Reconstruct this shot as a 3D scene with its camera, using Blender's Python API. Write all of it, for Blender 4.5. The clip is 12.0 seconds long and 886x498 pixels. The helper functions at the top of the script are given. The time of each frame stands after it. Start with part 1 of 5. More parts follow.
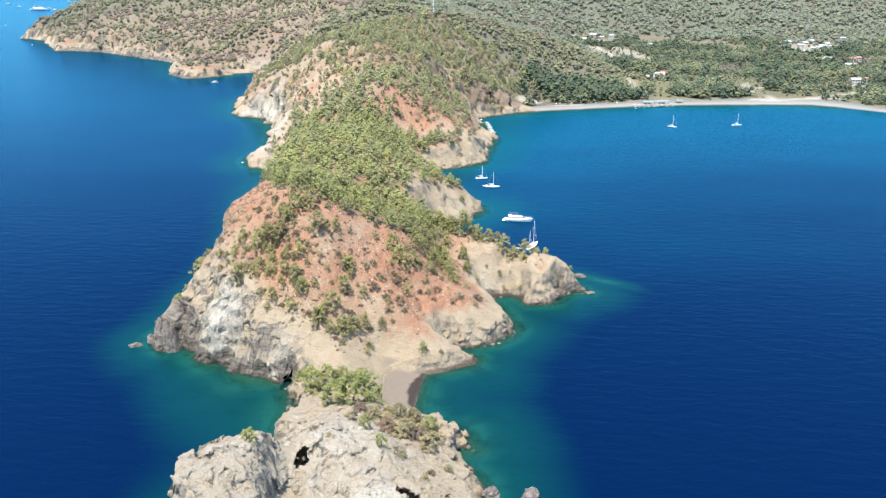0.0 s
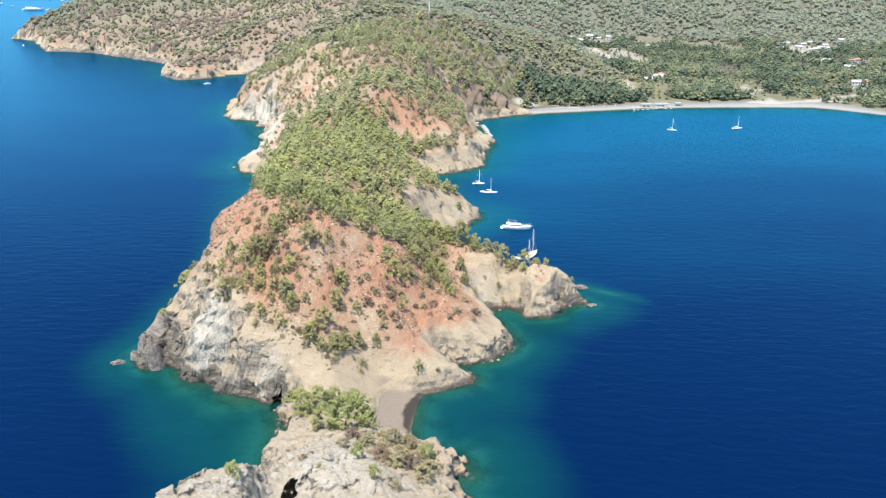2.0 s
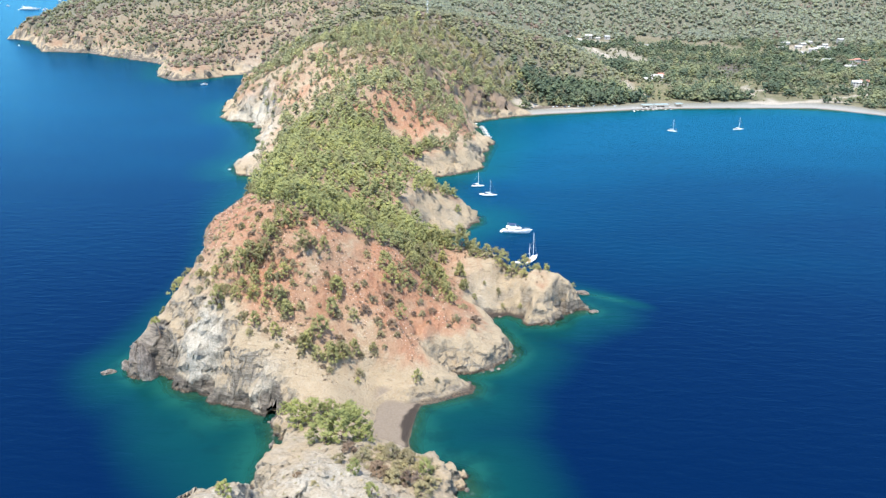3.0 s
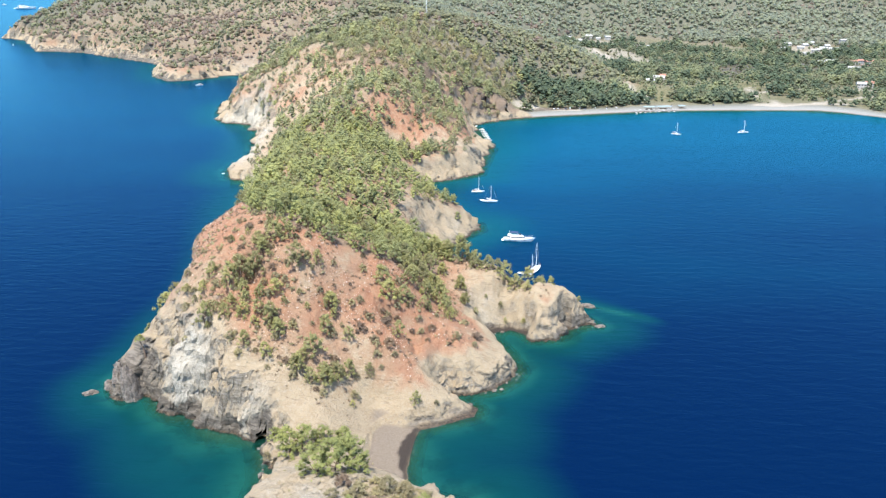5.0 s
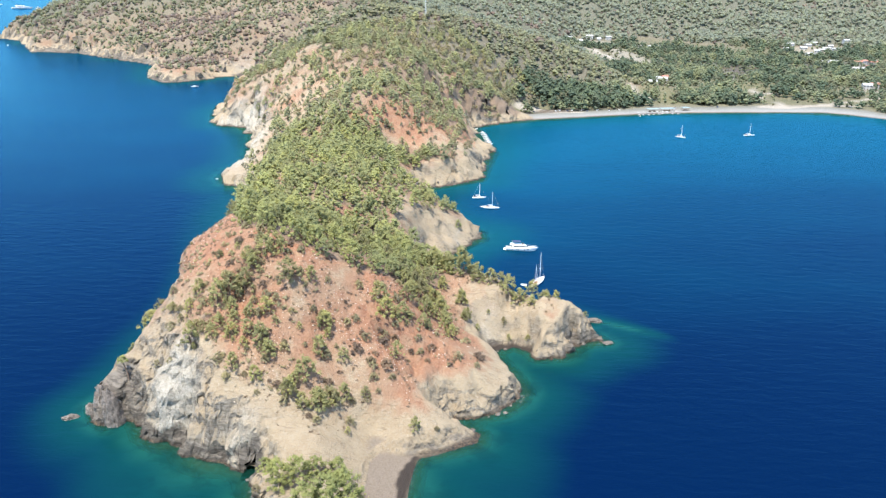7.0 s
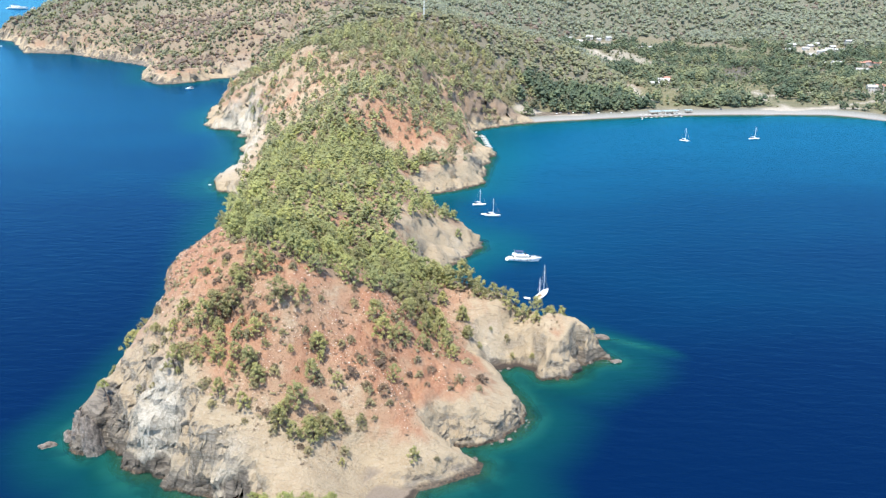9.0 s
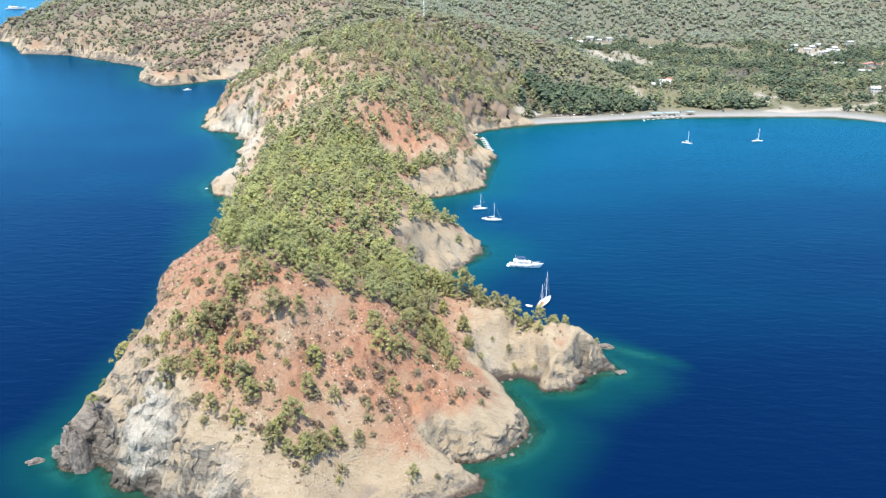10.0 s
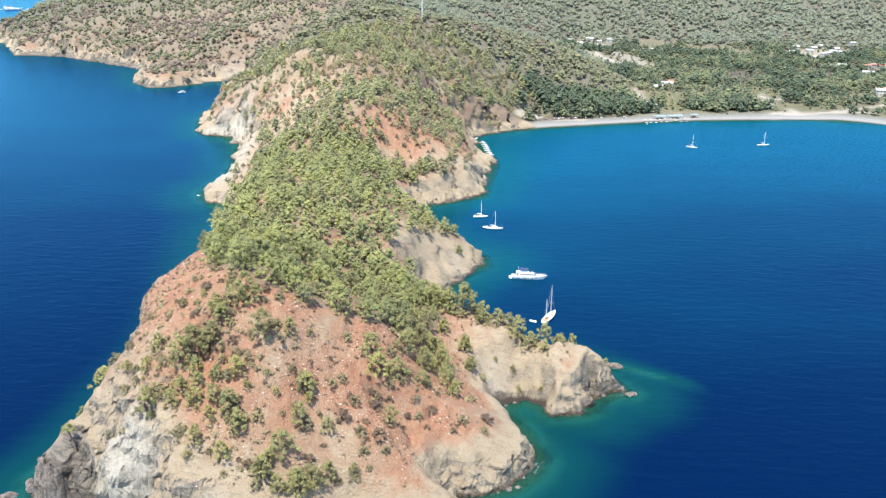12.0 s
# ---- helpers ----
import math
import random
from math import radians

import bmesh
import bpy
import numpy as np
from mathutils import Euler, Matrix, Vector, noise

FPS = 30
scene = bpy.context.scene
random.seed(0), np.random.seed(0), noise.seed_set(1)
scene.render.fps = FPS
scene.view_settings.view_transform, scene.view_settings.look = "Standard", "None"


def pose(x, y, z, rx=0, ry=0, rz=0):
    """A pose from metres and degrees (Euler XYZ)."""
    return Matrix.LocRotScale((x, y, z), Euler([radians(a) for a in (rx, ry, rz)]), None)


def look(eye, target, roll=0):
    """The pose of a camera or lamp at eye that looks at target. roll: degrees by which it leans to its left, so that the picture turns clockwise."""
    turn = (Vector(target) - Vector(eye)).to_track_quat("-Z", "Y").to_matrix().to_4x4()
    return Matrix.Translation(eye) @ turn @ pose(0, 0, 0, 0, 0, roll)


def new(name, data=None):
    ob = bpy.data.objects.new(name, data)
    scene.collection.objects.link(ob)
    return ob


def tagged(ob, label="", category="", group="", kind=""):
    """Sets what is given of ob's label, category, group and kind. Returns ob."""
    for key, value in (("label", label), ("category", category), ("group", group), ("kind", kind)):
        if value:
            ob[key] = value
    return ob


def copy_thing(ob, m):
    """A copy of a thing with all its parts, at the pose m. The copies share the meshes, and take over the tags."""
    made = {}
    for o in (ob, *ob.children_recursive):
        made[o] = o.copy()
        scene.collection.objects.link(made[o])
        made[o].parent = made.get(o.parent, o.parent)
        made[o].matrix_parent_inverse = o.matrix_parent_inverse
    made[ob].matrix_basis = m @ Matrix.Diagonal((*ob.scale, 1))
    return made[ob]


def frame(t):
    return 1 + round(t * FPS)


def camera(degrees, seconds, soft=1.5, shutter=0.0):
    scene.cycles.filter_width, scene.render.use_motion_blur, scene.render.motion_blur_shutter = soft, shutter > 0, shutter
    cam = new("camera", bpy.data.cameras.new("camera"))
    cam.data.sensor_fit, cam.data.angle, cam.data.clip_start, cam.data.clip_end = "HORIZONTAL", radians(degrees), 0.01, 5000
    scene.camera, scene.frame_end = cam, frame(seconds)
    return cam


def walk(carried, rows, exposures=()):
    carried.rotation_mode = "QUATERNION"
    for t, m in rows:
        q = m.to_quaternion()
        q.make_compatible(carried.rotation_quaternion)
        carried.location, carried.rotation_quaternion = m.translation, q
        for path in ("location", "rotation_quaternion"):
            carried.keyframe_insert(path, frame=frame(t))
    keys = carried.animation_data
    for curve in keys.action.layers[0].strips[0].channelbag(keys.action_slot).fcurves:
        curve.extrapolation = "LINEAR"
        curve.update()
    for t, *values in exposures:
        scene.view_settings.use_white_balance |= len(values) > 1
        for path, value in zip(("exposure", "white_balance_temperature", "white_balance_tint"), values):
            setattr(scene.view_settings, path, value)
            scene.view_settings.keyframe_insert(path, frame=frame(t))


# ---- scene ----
cam = camera(56.9, 12.0, soft=1.25)

PATH = [
    (0, (0.006, 1.26, 139.99), (-0.078, 3.151, 139.344), 0.5),
    (0.5, (-0.324, 4.748, 139.991), (-0.404, 6.64, 139.345), 0.5),
    (1, (-0.622, 8.252, 139.986), (-0.699, 10.144, 139.34), 0.5),
    (1.5, (-0.918, 11.868, 140.021), (-0.992, 13.76, 139.375), 0.6),
    (2, (-1.162, 15.549, 140.032), (-1.235, 17.44, 139.387), 0.6),
    (2.5, (-1.389, 19.355, 140.056), (-1.459, 21.247, 139.41), 0.6),
    (3, (-1.671, 23.196, 140.053), (-1.74, 25.088, 139.407), 0.6),
    (5, (-2.902, 39.17, 140.034), (-2.967, 41.061, 139.387), 0.7),
    (5.5, (-3.184, 43.243, 140.047), (-3.248, 45.134, 139.399), 0.7),
    (6, (-3.447, 47.3, 140.038), (-3.511, 49.191, 139.39), 0.7),
    (6.5, (-3.696, 51.418, 140.054), (-3.759, 53.309, 139.406), 0.7),
    (7, (-3.979, 55.496, 140.057), (-4.042, 57.387, 139.409), 0.7),
    (9, (-5.201, 71.921, 140.016), (-5.26, 73.812, 139.368), 0.7),
    (9.5, (-5.492, 76.092, 140.01), (-5.551, 77.984, 139.362), 0.8),
    (10, (-5.779, 80.253, 139.985), (-5.837, 82.145, 139.338), 0.7),
    (10.5, (-6.09, 84.399, 139.96), (-6.147, 86.291, 139.314), 0.7),
    (11, (-6.382, 88.514, 139.924), (-6.438, 90.406, 139.278), 0.7),
    (11.5, (-6.712, 92.674, 139.903), (-6.767, 94.566, 139.257), 0.7),
    (12, (-7.033, 96.828, 139.865), (-7.087, 98.72, 139.219), 0.7),
]
walk(cam, [(t, look(eye, target, roll)) for t, eye, target, roll in PATH], exposures=[(0.0, 1.4), (12.0, 1.4)])

# ---- light and sky ----
SUN_DIR = Vector((-0.19, -0.35, 1.0)).normalized()
world = bpy.data.worlds.new("sky")
scene.world = world
world.use_nodes = True
wn = world.node_tree.nodes
sky = wn.new("ShaderNodeTexSky")
sky.sky_type = "NISHITA"
sky.sun_disc = False
sky.sun_elevation = math.asin(SUN_DIR.z)
sky.sun_rotation = math.atan2(SUN_DIR.x, SUN_DIR.y)
sky.altitude = 0
sky.air_density, sky.dust_density, sky.ozone_density = 1.0, 0.5, 2.0
world.node_tree.links.new(sky.outputs[0], wn["Background"].inputs[0])
wn["Background"].inputs[1].default_value = 0.15
sun = new("sun", bpy.data.lights.new("sun", "SUN"))
sun.data.energy, sun.data.angle, sun.data.color = 3.6, radians(0.53), (1.0, 0.95, 0.85)
sun.matrix_world = look(SUN_DIR * 900, (0, 0, 0))


# ---- numeric noise ----
def lattice(i, j, k, seed):
    n = (i.astype(np.int64) * 374761393 + j.astype(np.int64) * 668265263 + k.astype(np.int64) * 1440662683 + seed * 974711) & 0xFFFFFFFF
    n = ((n ^ (n >> 13)) * 1274126177) & 0xFFFFFFFF
    n = ((n ^ (n >> 15)) * 2246822519) & 0xFFFFFFFF
    return ((n ^ (n >> 16)) & 0xFFFF) / 32767.5 - 1.0


def vnoise(x, y, z=None, seed=0):
    """Smooth value noise, -1 to 1."""
    x, y = np.asarray(x, float), np.asarray(y, float)
    z = np.zeros_like(x) if z is None else np.asarray(z, float)
    i, j, k = np.floor(x), np.floor(y), np.floor(z)
    fx, fy, fz = x - i, y - j, z - k
    fx, fy, fz = (f * f * f * (f * (f * 6 - 15) + 10) for f in (fx, fy, fz))
    out = 0
    for a, wa in ((0, 1 - fx), (1, fx)):
        for b, wb in ((0, 1 - fy), (1, fy)):
            for c, wc in ((0, 1 - fz), (1, fz)):
                out = out + wa * wb * wc * lattice(i + a, j + b, k + c, seed)
    return out


def fbm(x, y, z=None, octaves=4, seed=0, gain=0.5):
    out, amp, f = 0, 1.0, 1.0
    for o in range(octaves):
        out = out + amp * vnoise(x * f, y * f, None if z is None else z * f, seed + o * 7)
        amp, f = amp * gain, f * 2.03
    return out


def blocks(x, y, size, seed=0):
    """Tilted angular facets, about -1 to 1, one to each cell of a jittered grid."""
    u, v = x / size, y / size
    i, j = np.floor(u), np.floor(v)
    best, val = np.full(np.shape(u), 9.0), np.zeros(np.shape(u))
    zero = np.zeros(np.shape(u))
    for a in (-1, 0, 1):
        for b in (-1, 0, 1):
            ci, cj = i + a, j + b
            cx, cy = ci + 0.5 + 0.45 * lattice(ci, cj, zero, seed), cj + 0.5 + 0.45 * lattice(ci, cj, zero + 1, seed)
            d = (u - cx) ** 2 + (v - cy) ** 2
            h = 0.6 * lattice(ci, cj, zero + 2, seed) + 0.9 * (lattice(ci, cj, zero + 3, seed) * (u - cx) + lattice(ci, cj, zero + 4, seed) * (v - cy))
            near = d < best
            best, val = np.where(near, d, best), np.where(near, h, val)
    return val


def step01(a, b, v):
    t = np.clip((v - a) / (b - a), 0, 1)
    return t * t * (3 - 2 * t)


def blob(x, y, cx, cy, rx, ry):
    return np.exp(-((x - cx) / rx) ** 2 - ((y - cy) / ry) ** 2)


# ---- plan of the coast (x, y in metres, land to the left hand when followed) ----
ISLET_COAST = [(-19, 238), (-12, 232), (-3, 228), (0, 220), (-5, 221), (-5, 213), (2, 203), (3, 194), (8, 178), (4, 158), (-10, 143),
               (-38, 136), (-64, 144), (-77, 163), (-73, 182), (-65, 196), (-60, 208), (-60.5, 224), (-60.5, 239), (-64, 252)]
HEAD_WEST = [(-66, 257), (-72, 260), (-82, 262), (-88, 267), (-91, 271), (-99, 272), (-105, 276), (-108, 281), (-114, 288), (-116, 284),
             (-119.5, 282), (-124, 286), (-128, 293), (-124.5, 303), (-122.5, 320), (-122, 345), (-119, 375), (-122, 400), (-129, 440), (-136, 500)]
NORTH_WEST = [(-143, 546), (-150, 579), (-160, 583), (-170, 591), (-177, 607), (-178, 625), (-173, 650), (-178, 690), (-187, 724), (-194, 760),
              (-217, 796), (-240, 808), (-255, 845), (-266, 890), (-254, 950), (-246, 1010), (-262, 1080), (-296, 1140), (-312, 1175)]
FAR_POINT = [(-337, 1153), (-361, 1108), (-391, 1087), (-419, 1112), (-443, 1171), (-474, 1272), (-513, 1306), (-578, 1355), (-653, 1418),
             (-711, 1438), (-747, 1434), (-790, 1510), (-874, 1640), (-951, 1690), (-930, 1740), (-850, 1830), (-700, 2000), (-420, 2500), (-380, 4300)]
BAY_BEACH = [(3200, 4300), (3200, 500), (900, 640), (560, 800), (470, 862), (422, 900), (394, 924), (371, 938), (339, 936), (277, 930), (215, 920), (171, 908),
             (122, 889), (62, 866), (22, 842), (-2, 817)]
HEAD_EAST = [(-1, 802), (2, 776), (5, 748), (10, 728), (12, 706), (5, 646), (2, 615), (-16, 601), (-37, 586), (-40, 560), (-32, 530), (-16, 506), (1, 494), (2, 482),
             (-8, 468), (-14, 452), (-20, 430), (-12, 408), (0, 393), (15, 384), (32, 374), (45, 363), (51, 354)]
NOSES = [(46, 353), (39, 350), (36, 344), (32, 339), (23, 338), (21, 343), (14, 348), (6, 341), (9, 335), (14, 323), (17, 311), (14, 303),
         (8, 296), (0, 293), (-8, 291), (-5, 288), (1, 283), (0, 278), (-7, 274), (-14, 270), (-18, 269), (-19, 260), (-20, 247)]
COAST = np.array(ISLET_COAST + HEAD_WEST + NORTH_WEST + FAR_POINT + BAY_BEACH + HEAD_EAST + NOSES, float)


def shore_distance(x, y):
    """Distance to the coast, positive on land."""
    shape = np.shape(x)
    px, py = np.ravel(x).astype(float), np.ravel(y).astype(float)
    best = np.full(px.shape, 1e9)
    inside = np.zeros(px.shape, bool)
    for (ax, ay), (bx, by) in zip(COAST, np.roll(COAST, -1, 0)):
        ex, ey = bx - ax, by - ay
        t = np.clip(((px - ax) * ex + (py - ay) * ey) / (ex * ex + ey * ey), 0, 1)
        best = np.minimum(best, (px - ax - t * ex) ** 2 + (py - ay - t * ey) ** 2)
        cross = (ay > py) != (by > py)
        inside ^= cross & (px < ax + (py - ay) / ((by - ay) or 1e-9) * ex)
    d = np.sqrt(best)
    return np.where(inside, d, -d).reshape(shape)


# ---- heights of the hilltops, saddles and flats (x, y, z) ----
ISLET_TOPS = [(-60, 178, 28), (-52, 183, 27.5), (-56, 170, 27), (-66, 166, 28), (-70, 158, 24), (-51, 173, 25), (-50, 163, 20), (-45, 171, 12), (-43, 178, 13.5), (-37, 170, 11),
              (-44, 187, 18), (-48, 193, 20), (-60, 196, 13), (-36, 195, 21), (-29, 189, 15.5), (-26, 178, 14), (-34, 179, 13), (-25, 160, 8), (-11, 184, 10), (-2, 192, 5.5), (-9, 203, 8),
              (-23, 220, 11.5), (-13, 220, 9.5), (-5, 222, 8.5), (-14, 230, 6.5), (-38, 229, 11), (-57, 221, 9.5), (-57, 236, 7),
              (-44, 243, 6), (-52, 251, 7), (-33, 244, 3), (-27, 262, 1.6), (-33, 276, 4.5)]
HEAD_TOPS = [(-48, 254, 12), (-66, 259, 11.5), (-39, 268, 8.5), (-32, 262, 2.2), (-31, 252, 2.4), (-20, 276, 7.5), (-8, 279, 4.5), (-31, 284, 18), (-48, 295, 30), (-27, 302, 24), (-58, 300, 45), (-3, 300, 12),
             (6, 312, 9.5), (12, 305, 6), (-8, 306, 16), (3, 304, 9.5), (0, 297, 6.5), (-10, 297, 10.5), (-30, 325, 35), (-78, 322, 55), (-92, 333, 51.5), (-99, 346, 48.5), (-94, 356, 51), (-106, 352, 42), (-98, 311, 44), (-100, 302, 37.5), (-91, 273, 22), (-78, 285, 33), (-108, 308, 32),
             (-115, 291, 13.5), (-122, 288, 10), (-5, 352, 13.5), (-13, 365, 20), (4, 363, 19), (16, 362, 18), (28, 361, 18), (38, 359, 15.5), (45, 357, 10), (-38, 380, 26), (-12, 330, 16), (10, 326, 6)]
HILL_TOPS = [(-58, 400, 31), (-107, 400, 37), (-82, 350, 49), (-75, 425, 39), (-41, 440, 28), (-22, 460, 18), (-28, 470, 23), (-10, 470, 9), (-59, 470, 34), (-82, 453, 39),
             (-98, 500, 38), (-118, 500, 30), (-85, 540, 36), (-122, 610, 35), (-157, 592, 8), (-155, 650, 13), (-60, 612, 20), (-42, 628, 28), (-80, 615, 41),
             (-82, 650, 57), (-65, 700, 54), (-100, 760, 66), (-140, 707, 38), (-162, 690, 20), (-132, 720, 47), (-187, 790, 38), (-235, 812, 22), (-221, 860, 34)]
RIDGE_TOPS = [(-171, 822, 63), (-153, 840, 73), (-54, 800, 62), (-22, 780, 39), (-141, 900, 75), (-25, 900, 57), (22, 950, 47), (-88, 950, 88), (-56, 965, 89), (-131, 1000, 92),
              (11, 1050, 75), (82, 1100, 62), (139, 1150, 32), (170, 1185, 16), (60, 960, 22), (110, 1000, 14), (40, 905, 4), (-4, 740, 20), (-5, 680, 16)]
FAR_TOPS = [(-304, 1185, 22), (-405, 1250, 23), (-345, 1260, 55), (-280, 1250, 48), (-257, 1350, 75), (-419, 1450, 68), (-533, 1500, 55), (-557, 1414, 32), (-614, 1450, 38),
            (-720, 1519, 40), (-793, 1620, 50), (-694, 1650, 82), (-514, 1600, 96), (-236, 1500, 100), (-920, 1702, 26), (-880, 1750, 56), (-800, 1760, 84), (-100, 1300, 70),
            (-390, 1120, 14), (-600, 1800, 110), (-300, 1900, 150)]
PLAIN_TOPS = [(70, 930, 3), (180, 950, 3), (300, 975, 3), (420, 960, 3), (220, 1130, 4), (330, 1130, 4), (520, 1100, 5), (200, 1370, 6), (300, 1600, 7), (540, 1640, 9), (620, 1560, 7),
              (800, 1640, 10), (120, 1650, 22), (200, 1620, 6), (240, 1745, 8), (330, 1720, 9), (-40, 1900, 80), (200, 1900, 62), (420, 1950, 70), (760, 1950, 85), (1100, 1800, 60), (200, 2300, 190), (700, 2400, 230), (1300, 2300, 220),
              (400, 3200, 330), (1500, 3200, 330), (-100, 2600, 240), (1200, 1300, 8)]
TOPS = np.array(ISLET_TOPS + HEAD_TOPS + HILL_TOPS + RIDGE_TOPS + FAR_TOPS + PLAIN_TOPS, float)
KERNEL = np.sqrt((TOPS[:, None, 0] - TOPS[None, :, 0]) ** 2 + (TOPS[:, None, 1] - TOPS[None, :, 1]) ** 2 + 5.0 ** 2)
WEIGHTS = np.linalg.solve(KERNEL - np.eye(len(TOPS)) * 1.5, TOPS[:, 2] - 20.0)


def tops(x, y):
    out = np.full(np.shape(x), 20.0)
    for (tx, ty, _), w in zip(TOPS, WEIGHTS):
        out = out + w * np.sqrt((x - tx) ** 2 + (y - ty) ** 2 + 25.0)
    return out


def ground(x, y):
    """Height of the land and sea bed, and the distance to the shore."""
    x, y = np.asarray(x, float), np.asarray(y, float)
    near = 1 - step01(420, 900, y)
    d = shore_distance(x, y)
    top = np.maximum(tops(x, y), 0.6)
    rocky = step01(2.5, 7.0, top)
    jag = (2.4 * fbm(x / 13, y / 13, octaves=3, seed=3) + 1.3 * near * fbm(x / 4.1, y / 4.1, octaves=2, seed=9)) * (1 + 1.2 * (1 - near))
    d = d + jag * (0.12 + 0.88 * rocky)
    gully = 1 - np.abs(fbm(x / 26, y / 26, octaves=3, seed=21))
    rough = near * (0.6 * fbm(x / 21, y / 21, octaves=3, seed=5) - 0.7 * np.maximum(gully - 0.75, 0) / 0.25 + 0.22 * fbm(x / 3.3, y / 3.3, octaves=3, seed=13))
    gully = 1 - np.abs(fbm(x / 75, y / 95, octaves=3, seed=27))
    rough = rough + (1 - near) * (1 + 0.8 * step01(980, 1150, y)) * (3.0 * fbm(x / 60, y / 60, octaves=4, seed=15) - 5.0 * np.maximum(gully - 0.6, 0) / 0.4)
    islet = step01(252, 236, y)
    crest = 1 - 2 * np.abs(vnoise(x / 7 + 0.3 * vnoise(x / 3, y / 3, seed=6), y / 9, seed=33))
    shell = np.maximum(islet * 0.62, step01(16, 7, d) * step01(-40, -60, x) * 0.38 + step01(11, 3, d) * step01(-60, -40, x) * 0.75) * near
    wx, wy = x + 1.2 * vnoise(x / 4, y / 4, seed=37), y + 1.2 * vnoise(x / 4, y / 4, seed=38)
    coastal = (1 - near) * step01(70, 25, d)
    rough = rough + coastal * (1 - 0.35 * step01(-90, -50, x) * step01(840, 800, y)) * (2.2 * blocks(x + 5 * vnoise(x / 16, y / 16, seed=41), y, 26.0, 12) + 1.1 * blocks(x, y + 3 * vnoise(x / 9, y / 9, seed=43), 11.0, 14))
    rough = rough + islet * 0.6 * crest + shell * (1.5 * blocks(wx, wy * 1.3, 6.5, 3) + 0.75 * blocks(wx * 1.25, wy, 2.8, 8) + 0.14 * islet * blocks(wx, wy * 1.2, 1.5, 18) + 0.35 * fbm(x / 2.2, y / 2.0, octaves=2, seed=36))
    far = step01(1450, 1900, y)
    gully = 1 - np.abs(fbm(x / 210 + 0.2 * y / 210, y / 420, octaves=3, seed=29))
    rough = rough + far * (9.0 * fbm(x / 180, y / 240, octaves=3, seed=17) - 16.0 * np.maximum(gully - 0.55, 0) / 0.45)
    top = top + rough * np.clip(top / 12 - 0.25, 0.02, 1)
    top = top - 9.5 * step01(-52.3, -50.8, x + 0.2 * (y - 176) + 0.8 * vnoise(x / 3, y / 3, seed=39)) * blob(x, y, -49.0, 177, 4.5, 13.0)
    slope = 0.10 + rocky * (1.15 + 0.5 * vnoise(x / 31, y / 31, seed=40))
    slope = slope + 0.6 * blob(x, y, -122, 290, 16, 9) + 1.2 * blob(x, y, -85, 269, 32, 13) + 1.1 * blob(x, y, 42, 358, 14, 14) + (0.75 + 0.3 * step01(312, 330, y)) * step01(-75, -104, x) * step01(284, 300, y) * near + 3.1 * blob(x, y, -71, 175, 14, 22) + 1.4 * blob(x, y, -60, 224, 8, 20) + 1.0 * blob(x, y, -3, 224, 9, 9)
    slope = slope * (1 + 1.4 * blob(x, y, 13, 306, 12, 17) + 1.2 * blob(x, y, -5, 290, 10, 8))
    cliff = (d - 2.4 * step01(0.2, 0.6, blob(x, y, 13, 347, 9, 7))) * slope * (1 - 0.25 * blob(x, y, 8, 354, 16, 9))
    k = 1.6 * rocky + 0.2
    h = np.clip(0.5 + 0.5 * (top - cliff) / k, 0, 1)
    z = top * (1 - h) + cliff * h - k * h * (1 - h)
    bed = np.maximum(-0.4 * -d - 0.2 * fbm(x / 5, y / 5, octaves=3, seed=31) * np.clip(-d, 0, 4), -14.0)
    return np.where(d > 0, np.maximum(z, np.minimum(d * 0.3, 0.5)), bed), d


# ---- mesh helpers ----
def mesh_of(name, verts, faces, material, smooth=False):
    me = bpy.data.meshes.new(name)
    verts, faces = np.asarray(verts, np.float32), np.asarray(faces, np.int32)
    n = faces.shape[1]
    me.vertices.add(len(verts))
    me.vertices.foreach_set("co", verts.ravel())
    me.loops.add(faces.size)
    me.loops.foreach_set("vertex_index", faces.ravel())
    me.polygons.add(len(faces))
    me.polygons.foreach_set("loop_start", np.arange(0, faces.size, n, dtype=np.int32))
    me.polygons.foreach_set("use_smooth", np.full(len(faces), smooth))
    me.update(calc_edges=True)
    me.validate()
    if material:
        me.materials.append(material)
    return me


def store(me, name, values):
    a = me.attributes.new(name, "FLOAT", "POINT")
    a.data.foreach_set("value", np.asarray(values, np.float32))


def grid_faces(nx, ny, keep, deep=None):
    i = np.arange(nx * ny).reshape(ny, nx)
    q = np.stack([i[:-1, :-1], i[:-1, 1:], i[1:, 1:], i[1:, :-1]], -1).reshape(-1, 4)
    if deep is None:
        return q[keep[q].any(1)]
    return q[(keep | deep)[q].all(1) & ~deep[q].all(1)]


def compact(verts, faces, *values):
    used = np.unique(faces)
    index = np.zeros(len(verts), np.int64)
    index[used] = np.arange(len(used))
    return verts[used], index[faces], *[v[used] for v in values]


